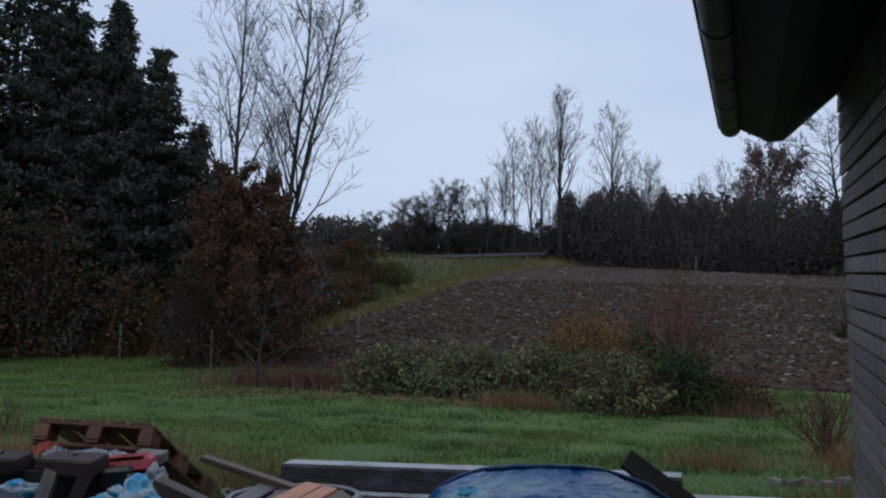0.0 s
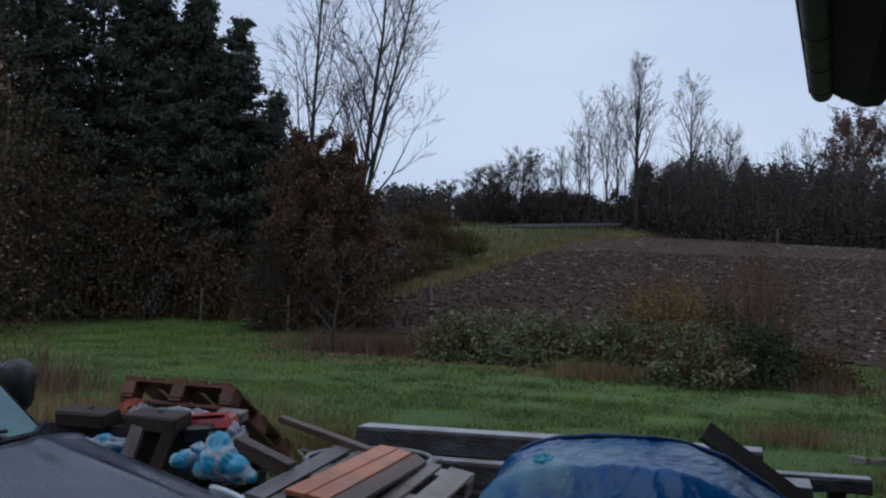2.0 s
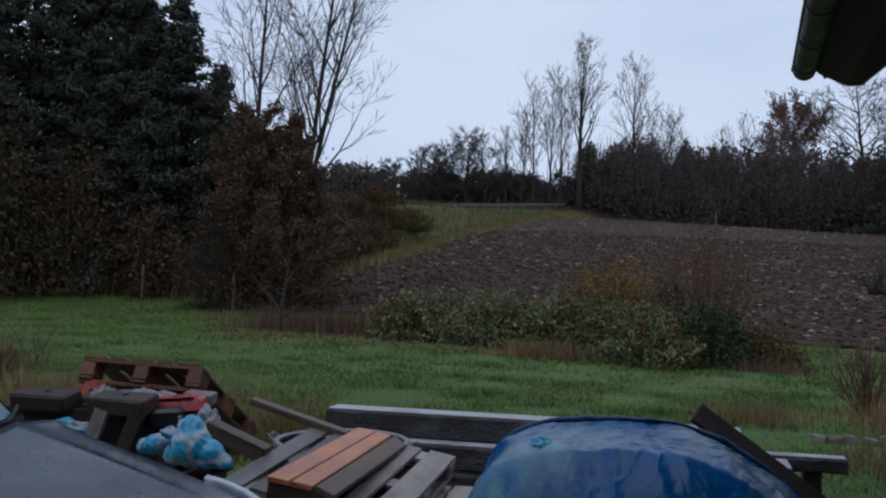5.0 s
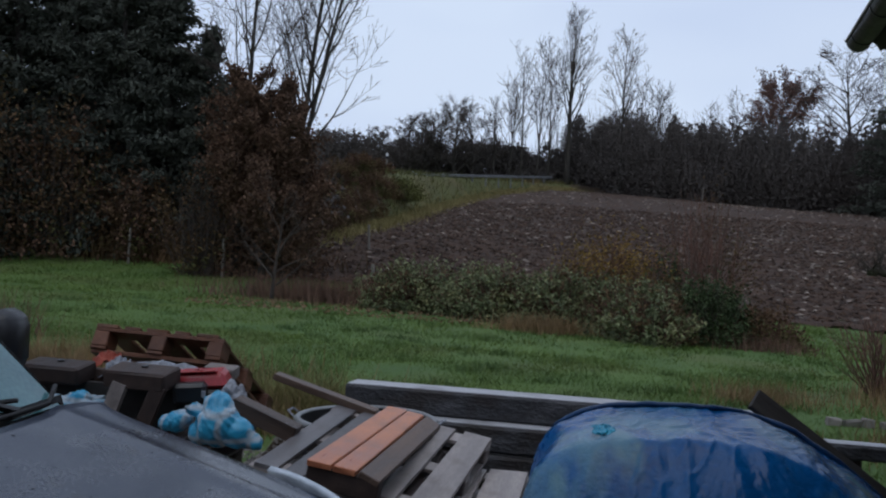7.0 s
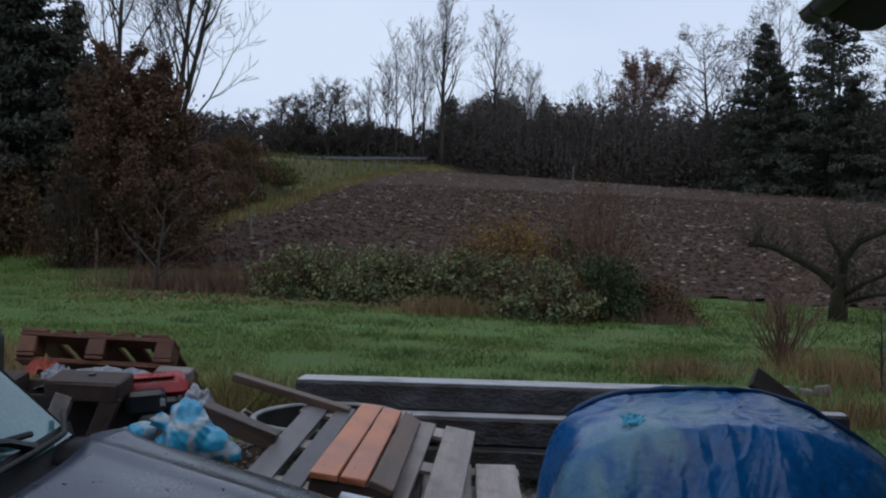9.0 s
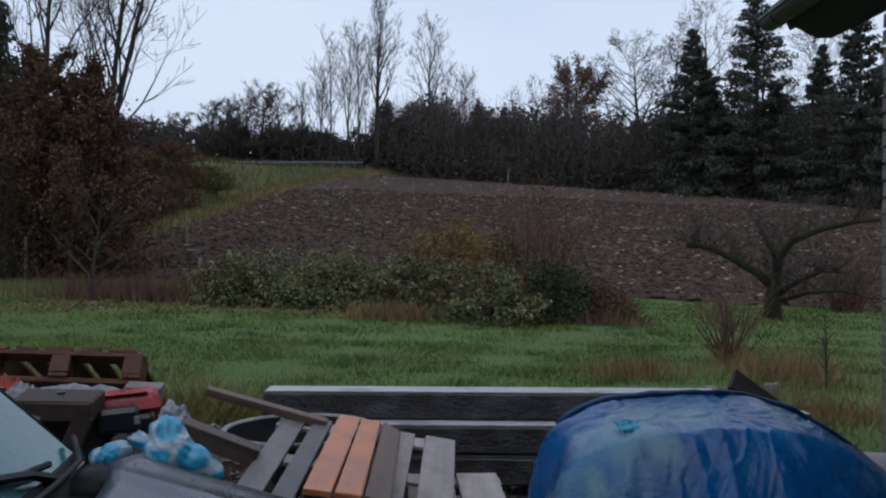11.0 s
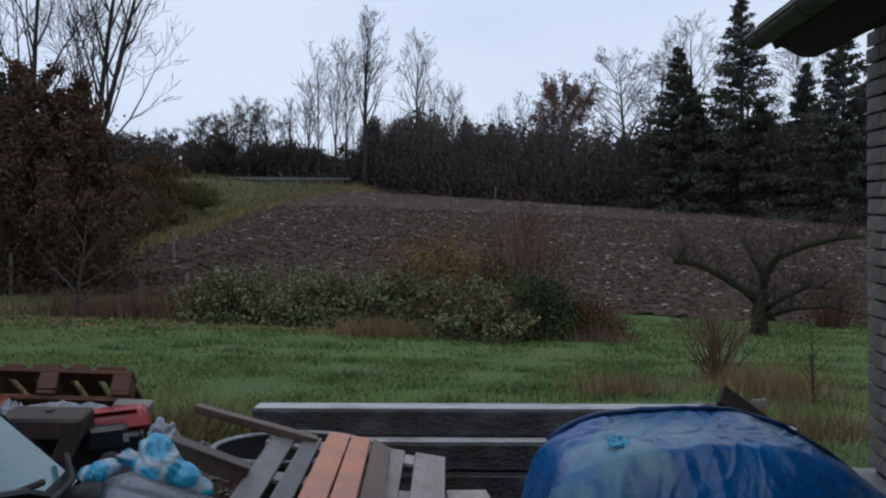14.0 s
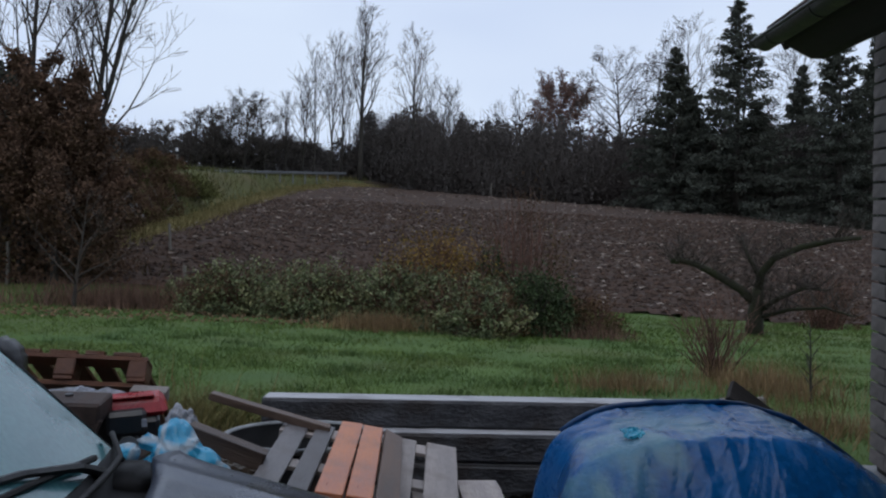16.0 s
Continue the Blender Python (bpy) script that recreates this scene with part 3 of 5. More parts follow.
def bare_tree(name, x, y, height, seed, label, radius=0.18, clear=0.35, limbs=12, reach=0.38, up=0.5, spread=0.55, kids=(7, 6, 5), levels=3,
              minr=0.014, lean=(0, 0), twig=None, bark=None, group="", leaf=None, leafsize=0.1, leafn=0, z=None, category="tree"):
    rnd = random.Random(seed)
    base = Vector((x, y, land1(x, y) - 0.1 if z is None else z))
    thing = empty(name, *base, label=label, category=category, group=group)
    segs = [[], [], []]
    n, p, d = 9, Vector((0, 0, 0)), Vector((lean[0], lean[1], 1)).normalized()
    spine = []
    for k in range(n):
        d = (d + Vector((rnd.gauss(0, 0.03), rnd.gauss(0, 0.03), 0.02))).normalized()
        q = p + d * height / n
        r1, r2 = max(minr, radius * (1 - k / n) ** 0.8), max(minr, radius * (1 - (k + 1) / n) ** 0.8)
        segs[0].append((*p, *q, r1 * (1.25 if k == 0 else 1), r2))
        spine.append((p.copy(), q.copy(), d.copy(), r1))
        p = q
    for k in range(limbs):
        t = clear + (0.97 - clear) * (k + rnd.random()) / limbs
        i = min(n - 1, int(t * n))
        a, b, dd, r = spine[i]
        bp = a.lerp(b, t * n - i)
        ang = k * 2.4 + rnd.uniform(-0.5, 0.5)
        side = Vector((math.cos(ang), math.sin(ang), 0))
        nd = (side * spread + Vector((0, 0, up)) + dd * 0.25).normalized()
        grow(segs, bp, nd, height * reach * (1.15 - 0.75 * (t - clear) / (1 - clear)) * rnd.uniform(0.75, 1.15), max(minr, r * 0.5), 1, levels + 1, rnd, up * 0.4, 0.5, (0, *kids), minr)
    v, f = hose([q[0:3] for q in segs[0]] + [segs[0][-1][3:6]], [q[6] for q in segs[0]] + [segs[0][-1][7]], None, 8)
    raw("trunk", v, f, bark or M_bark, thing, smooth=True)
    v, f = tubes(segs[1], 5)
    tagged(raw("branchwork", v, f, bark or M_bark, thing, smooth=True), kind="stuff")
    if segs[2]:
        v, f = tubes(segs[2], 3)
        tagged(raw("crown", v, f, twig or M_twig, thing), kind="stuff")
    if leafn and segs[2]:
        r2 = np.random.default_rng(seed)
        s = np.array(segs[2] + segs[1])
        k = r2.integers(0, len(s), leafn)
        t = r2.uniform(0, 1.1, (leafn, 1))
        pts = s[k, 0:3] * (1 - t) + s[k, 3:6] * t + r2.normal(0, leafsize * 0.9, (leafn, 3))
        v, f = leaves(pts, leafsize, r2)
        tagged(raw("foliage", v, f, leaf, thing), kind="stuff")
    return thing


def spruce(x, y, height, seed, width=0.2, label="dark green spruce at the wood's edge", group="spruces", sprays=13, size=0.42, low=0.03, taper=0.82):
    rnd, r2 = random.Random(seed), np.random.default_rng(seed)
    z = land1(x, y) - 0.1
    thing = empty("spruce", x, y, z, label=label, category="tree", group=group)
    v, f = hose([(0, 0, 0), (0, 0, height * 0.5), (0, 0, height)], [height * 0.016, height * 0.009, 0.01], None, 8)
    raw("trunk", v, f, M_bark, thing, smooth=True)
    branches, pts, dirs = [], [], []
    h = height * low
    while h < height * 0.985:
        t = h / height
        reach = height * width * (1 - t) ** taper + 0.12
        for k in range(6 if t < 0.8 else 4):
            a = rnd.uniform(0, 6.283)
            l = reach * rnd.uniform(0.6, 1.15)
            p = np.array([0, 0, h + rnd.uniform(-0.15, 0.15)])
            droop = -0.28 + 0.75 * t + rnd.uniform(-0.1, 0.1)
            m = p + np.array([math.cos(a) * l * 0.6, math.sin(a) * l * 0.6, l * 0.6 * droop])
            e = p + np.array([math.cos(a) * l, math.sin(a) * l, l * (droop + 0.08)])
            branches += [(*p, *m, 0.03, 0.018), (*m, *e, 0.018, 0.006)]
            cnt = max(4, int(sprays * (0.35 + l / (height * width))))
            s = np.sqrt(r2.uniform(0.02, 1.05, cnt))
            q = p[None] + (e - p)[None] * s[:, None]
            q += r2.normal(0, 1, (cnt, 3)) * np.array([0.22, 0.22, 0.12]) * (0.5 + l * 0.16)
            q[:, 2] -= 0.08 * l
            pts.append(q)
            dirs.append(np.tile([math.cos(a) * 1.6, math.sin(a) * 1.6, -0.9], (cnt, 1)))
        h += height * 0.017 + 0.05
    v, f = tubes(branches, 3)
    tagged(raw("branchwork", v, f, M_bark, thing), kind="stuff")
    pts, dirs = np.concatenate(pts), np.concatenate(dirs)
    v, f = leaves(pts, size, r2, aspect=0.42, up=dirs)
    tagged(raw("needles", v, f, M_needle, thing), kind="stuff")
    return thing


def bush(name, x, y, rx, ry, h, seed, n, material, label, size=0.09, stems=60, stem=None, gaps=0.35, category="bush", second=None, share=0.0, hollow=0.45, group="", z=None):
    """Stems fanning up from the ground and leaves in uneven clumps near the outside."""
    r2 = np.random.default_rng(seed)
    z = land1(x, y) - 0.03 if z is None else z
    thing = empty(name, x, y, z, label=label, category=category, group=group)
    a, q = r2.uniform(0, 6.3, stems), r2.uniform(0.2, 1, stems)
    top = np.stack([np.cos(a) * rx * q, np.sin(a) * ry * q, h * np.sqrt(np.clip(1 - 0.75 * q ** 2, 0, 1)) * r2.uniform(0.7, 1.12, stems)], -1)
    foot = top * np.array([0.45, 0.45, 0]) + r2.normal(0, 0.05, (stems, 3)) * [1, 1, 0]
    mid = (top + foot) / 2 + r2.normal(0, 0.06 * h, (stems, 3)) + [0, 0, h * 0.08]
    segs = np.concatenate([np.concatenate([foot, mid, np.full((stems, 1), 0.014), np.full((stems, 1), 0.009)], 1),
                           np.concatenate([mid, top, np.full((stems, 1), 0.009), np.full((stems, 1), 0.004)], 1)])
    v, f = tubes(segs, 4)
    tagged(raw("stemwork", v, f, stem or M_twig, thing), kind="stuff")
    c = int(n / 28) + 6
    a, e = r2.uniform(0, 6.3, c), np.arcsin(r2.uniform(0, 1, c))
    rad = r2.uniform(hollow, 1.0, c) ** 0.6
    cl = np.stack([np.cos(a) * np.cos(e) * rx * rad, np.sin(a) * np.cos(e) * ry * rad, np.sin(e) * h * rad], -1)
    cl += r2.normal(0, 0.05, cl.shape) * [rx, ry, h]
    k = r2.integers(0, c, n)
    pts = cl[k] + r2.normal(0, gaps, (n, 3)) * np.array([rx, ry, h]) * 0.32
    pts[:, 2] = np.abs(pts[:, 2])
    m = (k % 100) < share * 100 if second else np.zeros(n, bool)
    for sel, mt, nm in ((~m, material, "foliage"), (m, second, "foliage")):
        if sel.sum():
            v, f = leaves(pts[sel], size, r2)
            tagged(raw(nm, v, f, mt, thing), kind="stuff")
    return thing


# ---- wood on the far side of the lawn ----
for x, y, h, sd in ((-13.6, 31.8, 6.6, 17), (-14.8, 31.6, 8.6, 15), (-16.2, 31.2, 11.8, 1), (-17.9, 30.8, 13.6, 2), (-19.8, 30.6, 15.4, 3), (-21.6, 29.8, 16.8, 4), (-22.8, 27.4, 15.6, 5), (-25.5, 27.5, 17, 6),
                    (-20.6, 35.5, 14.5, 7), (-23.5, 34.5, 15.5, 8), (-27, 32, 18, 9), (-28.5, 26, 17, 10), (-20.6, 32.5, 13.5, 11), (-24.5, 31, 15, 12), (-31, 29, 18, 14), (-17.4, 33.2, 10.5, 16)):
    spruce(x, y, h, sd, 0.22, sprays=78, size=0.25)
for x, y, h, lean, sd in ((-12.1, 28.4, 14.5, (0.02, 0), 21), (-10.5, 29.0, 15.5, (0.0, 0), 22), (-11.3, 29.6, 14.2, (0.22, 0), 23)):
    bare_tree("poplar", x, y, h, sd, "tall bare poplar behind the brown oak", 0.125, 0.22, 21, 0.25, 0.75, 0.5, (7, 6, 4), 3, 0.007, lean, group="bare poplars by the wood")
bare_tree("oak", -10.3, 26.4, 6.0, 31, "young oak still holding rust-brown leaves", 0.12, 0.08, 22, 0.36, 0.35, 0.75, (7, 5), 2, 0.012, leaf=M_beech, leafsize=0.12, leafn=26000)
bare_tree("oak", -11.4, 26.8, 6.6, 32, "taller oak with thin dark brown foliage", 0.14, 0.15, 18, 0.30, 0.5, 0.6, (7, 5), 2, 0.012, leaf=M_beech, leafsize=0.11, leafn=9000)
bare_tree("oak", -9.65, 26.6, 4.4, 33, "low oak with rust-brown leaves", 0.1, 0.05, 16, 0.36, 0.3, 0.8, (6, 5), 2, 0.012, leaf=M_beech, leafsize=0.12, leafn=14000)
bush("beech_shrub", -10.5, 27.4, 2.0, 1.4, 5.3, 36, 15000, M_beech, "dense shrub holding rust-brown leaves", 0.12, 120, gaps=0.45, hollow=0.25)
bush("hawthorn", -12.4, 26.6, 1.5, 1.2, 3.6, 35, 1500, M_shrubbrown, "thin dark hawthorn bush at the wood's edge", 0.12, 160, hollow=0.2)
for x, y, rx, h, sd in ((-21.4, 26.0, 2.6, 7.8, 41), (-18.9, 28.6, 2.2, 5.4, 42), (-20.8, 21.4, 3.0, 10.4, 43), (-24.0, 28.5, 2.6, 6.6, 44), (-16.0, 29.2, 1.6, 3.0, 45)):
    bush("hazel", x, y, rx, rx * 0.9, h, sd, 5200, M_shrubbrown, "hazel shrub with withered olive-brown leaves", 0.16, 120, hollow=0.35, group="hazels", second=M_leafdry if sd == 43 else M_beech, share=0.3)
for x, y, rx, h, sd in ((-13.5, 46.5, 1.3, 1.0, 52), (-13.9, 49.5, 1.4, 1.2, 53), (-13.6, 53.0, 1.2, 0.9, 54), (-12.4, 42.0, 1.1, 0.8, 55)):
    bush("scrub_bush", x, y, rx, rx, h, sd, 1300, M_shrubbrown, "low withered brown scrub on the bank", 0.14, 120, M_redtwig, 0.3, hollow=0.3, group="bank scrub")
for x, y, rx, h, sd in ((-14.0, 37.5, 1.8, 2.2, 46), (-14.2, 41.5, 1.9, 2.0, 47), (-14.6, 45.5, 1.8, 1.8, 48), (-12.2, 34.5, 1.6, 2.0, 49), (-13.6, 50.0, 1.2, 1.1, 50)):
    bush("scrub_bush", x, y, rx, rx, h, sd, 2400, M_shrubbrown, "reddish-brown scrub at the foot of the bank", 0.14, 160, M_redtwig, 0.3, hollow=0.3, group="bank scrub")
for x, y, rx, h, sd in ((-11.7, 39.5, 1.3, 1.5, 401), (-11.9, 43.5, 1.4, 1.6, 402), (-12.2, 47.5, 1.4, 1.4, 403), (-11.6, 36.0, 1.2, 1.4, 404)):
    bush("scrub_bush", x, y, rx, rx, h, sd, 3600, M_shrubbrown, "reddish-brown scrub at the foot of the bank", 0.11, 200, M_redtwig, 0.3, hollow=0.3, group="bank scrub")
bush("broom_bush", -11.7, 50.5, 1.7, 1.4, 1.3, 405, 4200, mat("olive_leaves", (0.075, 0.082, 0.026), (0.13, 0.13, 0.046), 0.8, 0.85, 0, 9, spec=0.08, island=0.3), "rounded olive-green bush on the bank", 0.12, 90, hollow=0.4)
bare_tree("small_tree", -8.17, 21.8, 2.9, 57, "small bare fruit tree among dead weeds", 0.055, 0.13, 16, 0.5, 0.4, 0.85, (8, 7), 2, 0.004, bark=M_twig)

# ---- brambles in the middle of the lawn ----
for x, y, rx, ry, h, sd, n in ((-4.3, 22.1, 1.6, 1.1, 1.3, 61, 8200), (-2.4, 21.6, 1.7, 1.3, 1.4, 62, 9600), (-0.5, 20.9, 1.7, 1.4, 1.4, 63, 10200), (1.1, 19.6, 1.4, 1.4, 1.35, 64, 9200), (-5.6, 22.8, 0.9, 0.8, 0.9, 65, 2900), (1.3, 18.4, 1.0, 0.9, 0.95, 406, 4200)):
    bush("bramble", x, y, rx, ry, h, sd, n, M_bramble, "bramble thicket with dusty green and yellowing leaves", 0.092, 170, M_redtwig, 0.26, group="brambles", second=M_shrubbrown, share=0.18, hollow=0.3)
bush("yellow_shrub", 0.4, 21.7, 1.5, 0.8, 2.15, 66, 9000, M_yellow, "shrub with ochre-yellow autumn leaves", 0.07, 160, M_redtwig, 0.5, hollow=0.35, second=M_shrubbrown, share=0.12)
bush("evergreen_shrub", 2.35, 19.2, 0.95, 0.9, 1.35, 67, 5200, M_ever, "dark green leafy shrub beside the brambles", 0.085, 80, gaps=0.4)
bush("evergreen_shrub", 1.7, 21.6, 0.5, 0.5, 2.1, 68, 900, M_ever, "slim green shrub rising from the brambles", 0.09, 30)
bush("red_shrub", 2.5, 22.2, 1.5, 1.0, 3.3, 69, 1900, M_shrubbrown, "tall sparse shrub with reddish twigs", 0.07, 110, M_redtwig, 0.34, hollow=0.2)
bush("red_shrub", 3.5, 19.3, 0.95, 0.7, 0.85, 70, 2400, M_shrubbrown, "low brown shrub with withered leaves", 0.08, 120, M_redtwig)
bush("red_shrub", 11.6, 24.6, 1.0, 0.8, 1.6, 71, 900, M_beech, "rust-brown shrub at the field's edge", 0.08, 120, M_redtwig)


def limb(segs, pts, r0, r1):
    for k in range(len(pts) - 1):
        a, b = r0 + (r1 - r0) * k / (len(pts) - 1), r0 + (r1 - r0) * (k + 1) / (len(pts) - 1)
        segs.append((*pts[k], *pts[k + 1], a, b))


def apple_tree():
    bx, by = 8.1, 21.3
    bz = land1(bx, by) - 0.05
    thing = empty("apple_tree", bx, by, bz, label="old gnarled bare apple tree with mossy limbs", category="tree")
    boughs = [
        ([(0.02, 0, 0.95), (-0.3, 0.1, 1.35), (-0.85, 0.25, 1.75), (-1.35, 0.35, 2.05), (-1.75, 0.4, 2.15)], 0.12, 0.09),
        ([(-1.75, 0.4, 2.15), (-1.95, 0.42, 2.12)], 0.11, 0.08),
        ([(0.08, -0.05, 1.3), (0.1, -0.1, 1.8), (0.3, -0.4, 2.25), (0.7, -0.9, 2.55), (1.2, -1.5, 2.75), (1.6, -1.9, 2.8)], 0.12, 0.06),
        ([(0.1, -0.05, 1.75), (-0.1, 0.2, 2.3), (-0.2, 0.35, 2.85)], 0.07, 0.03),
        ([(0.05, 0, 0.7), (0.4, -0.5, 1.15), (0.8, -0.9, 1.45), (1.2, -1.2, 1.4)], 0.08, 0.03),
        ([(0.05, 0, 0.55), (0.5, -0.8, 0.85), (1.0, -1.5, 0.95), (1.5, -1.9, 0.75)], 0.06, 0.02),
    ]
    boughs = [([(px, py, pz * 0.86) for px, py, pz in pts], a * 0.95, b * 0.8) for pts, a, b in boughs]
    l = []
    for pts, a, b in boughs:
        limb(l, pts, a, b)
    v, f = hose([(0, 0, 0), (0.02, 0, 0.5), (0.05, 0, 0.9), (0.08, -0.05, 1.18)], 0.23, 0.13, 9)
    raw("trunk", v, f, M_moss, thing, smooth=True)
    for pts, a, b in boughs:
        v, f = hose(pts, a, b, 8)
        raw("bough", v, f, M_moss, thing, smooth=True)
    rnd = random.Random(8)
    seg = [[], [], []]
    for k in range(420):
        s = l[rnd.randrange(len(l))]
        q = rnd.random()
        p = Vector(s[:3]).lerp(Vector(s[3:6]), q)
        grow(seg, p, Vector((rnd.gauss(0, 0.6), rnd.gauss(0, 0.6), rnd.uniform(0, 1))).normalized(), rnd.uniform(0.3, 0.9), 0.012, 2, 4, rnd, 0.3, 0.5, (0, 0, 4), 0.004)
    v, f = tubes(seg[2], 3)
    tagged(raw("crown", v, f, M_twig, thing), kind="stuff")


apple_tree()


def twig_shrub(x, y, h, n, seed, label, spread=0.45, r=0.010):
    rnd = random.Random(seed)
    thing = empty("bare_shrub", x, y, land1(x, y) - 0.03, label=label, category="bush")
    seg = [[], [], []]
    for k in range(n):
        d = Vector((rnd.gauss(0, spread), rnd.gauss(0, spread), 1)).normalized()
        grow(seg, Vector((rnd.gauss(0, 0.06), rnd.gauss(0, 0.06), 0)), d, h * rnd.uniform(0.7, 1.1), r, 2, 4, rnd, 0.2, 0.35, (0, 0, 3), 0.004)
    v, f = tubes(seg[2], 4)
    tagged(raw("stemwork", v, f, M_redtwig, thing), kind="stuff")


twig_shrub(3.85, 12.7, 0.95, 46, 81, "bare reddish shrub growing out of dry grass", 0.42, 0.013)
twig_shrub(-9.5, 12.1, 0.9, 12, 83, "thin bare shrub behind the pallets", 0.3)
bare_tree("sapling", 4.3, 10.8, 1.05, 82, "thin bare sapling with short side twigs", 0.021, 0.22, 20, 0.24, 0.45, 0.8, (3, 2), 1, 0.004)

# ---- far edge of the field ----
bare_tree("poplar", -3.2, 81.5, 14.8, 101, "tall bare poplar at the field's far edge", 0.26, 0.32, 22, 0.33, 0.95, 0.42, (6, 5, 4), 3, 0.013, group="far poplars")
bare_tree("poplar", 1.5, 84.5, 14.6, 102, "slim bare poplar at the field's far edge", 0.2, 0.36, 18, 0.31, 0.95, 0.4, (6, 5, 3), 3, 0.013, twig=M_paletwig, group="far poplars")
for x, y, h, sd in ((-7.3, 79.5, 11.0, 103), (-5.9, 80, 12.2, 104), (-4.9, 80.5, 11.4, 105), (-8.3, 80, 9, 106), (3.2, 89, 10.4, 107), (4.6, 88.5, 10.6, 108), (6.0, 88.5, 10.7, 109), (-9.8, 79.5, 7.0, 110), (13, 92, 11, 111), (11, 93, 10, 112)):
    bare_tree("birch", x, y, h, sd, "slender bare tree in the far hedge", 0.10, 0.2, 24, 0.38, 0.8, 0.45, (8, 7), 2, 0.013, group="slender far trees")
for x, y, h, sd in ((-13.2, 78, 7.0, 113), (-14.6, 79, 6.2, 114), (-17.1, 77, 5.3, 115), (-11.6, 79, 6.2, 116), (-19.4, 76, 4.3, 117), (-15.8, 78, 5.6, 118)):
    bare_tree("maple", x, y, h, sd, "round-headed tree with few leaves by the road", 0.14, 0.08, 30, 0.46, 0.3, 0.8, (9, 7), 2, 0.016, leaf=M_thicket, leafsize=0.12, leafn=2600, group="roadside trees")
bare_tree("red_oak", 18.7, 98.5, 13.8, 121, "broad oak with russet leaves above the hedge", 0.3, 0.3, 30, 0.46, 0.5, 0.7, (9, 6), 2, 0.02, leaf=M_oakred, leafsize=0.22, leafn=12000)
bare_tree("ash", 22.6, 85.3, 15.0, 122, "wide bare ash tree over the thicket", 0.24, 0.35, 26, 0.34, 0.35, 0.75, (8, 6, 4), 3, 0.014)
bare_tree("ash", 30.8, 91, 20.0, 123, "tall bare ash tree behind the spruces", 0.26, 0.4, 18, 0.3, 0.6, 0.6, (8, 6, 4), 3, 0.013)
bare_tree("ash", 41.0, 88, 19.0, 124, "tall bare ash tree behind the spruces", 0.26, 0.3, 18, 0.34, 0.6, 0.6, (8, 6, 4), 3, 0.013)
bare_tree("ash", 35.5, 86, 17.0, 126, "bare ash tree between the spruces", 0.22, 0.25, 16, 0.34, 0.6, 0.6, (8, 6, 4), 3, 0.013)
bare_tree("ash", 25.6, 87, 15.5, 125, "bare ash tree over the thicket", 0.2, 0.4, 16, 0.3, 0.6, 0.6, (8, 6, 4), 3, 0.013)
for x, y, h, sd, w in ((23.6, 74, 14.2, 131, 0.36), (28.3, 72, 18.4, 132, 0.36), (36.6, 78, 14.5, 133, 0.26), (33.6, 65.5, 16.0, 134, 0.33), (25.8, 76.5, 11, 135, 0.34), (38.5, 69, 16, 136, 0.24), (31.2, 75, 10.5, 137, 0.34), (43, 72, 17, 138, 0.24)):
    spruce(x, y, h, sd, w, "dark spruce standing behind the ploughed field", "far spruces", 70, 0.36, taper=1.0)


def thicket(name, pts, depth, n, label, seed, clump=1.3, leaf=0.4):
    """A dense uneven hedge of overlapping clumps along a line of (x, y, height), with bare shoots above."""
    r2 = np.random.default_rng(seed)
    pts = np.array(pts, float)
    d = np.concatenate([[0], np.cumsum(np.hypot(*np.diff(pts[:, :2], axis=0).T))])
    c = int(d[-1] * 3.4)
    s = r2.uniform(0, d[-1], c)
    x, y, h = (np.interp(s, d, pts[:, k]) for k in range(3))
    y = y + r2.uniform(0, depth, c)
    h = h * r2.uniform(0.62, 1.12, c)
    w = clump * r2.uniform(0.7, 1.5, c)
    k = r2.integers(0, c, n)
    a, q = r2.uniform(0, 6.283, n), np.sqrt(r2.uniform(0, 1, n))
    zt = r2.uniform(0, 1, n) ** 0.75
    rad = w[k] * q * np.sqrt(np.clip(1 - zt ** 3, 0.02, 1))
    px, py = x[k] + np.cos(a) * rad, y[k] + np.sin(a) * rad
    p = np.stack([px, py, land(px, py) + zt * h[k] * r2.uniform(0.9, 1.05, n)], -1)
    va, fa = leaves(p, leaf, r2, aspect=0.65)
    m = n // 10
    k = r2.integers(0, c, m)
    bx, by = x[k] + r2.normal(0, 0.6, m) * w[k], y[k] + r2.normal(0, 0.5, m) * w[k]
    b0 = np.stack([bx, by, land(bx, by) + h[k] * r2.uniform(0.2, 0.8, m)], -1)
    b1 = b0 + np.stack([r2.normal(0, 0.35, m), r2.normal(0, 0.35, m), h[k] * r2.uniform(0.1, 0.42, m)], -1)
    vb, fb = tubes(np.concatenate([b0, b1, np.full((m, 1), 0.016), np.full((m, 1), 0.007)], 1), 3)
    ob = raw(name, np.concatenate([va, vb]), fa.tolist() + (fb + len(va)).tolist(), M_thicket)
    return tagged(ob, label, "hedge", kind="stuff")


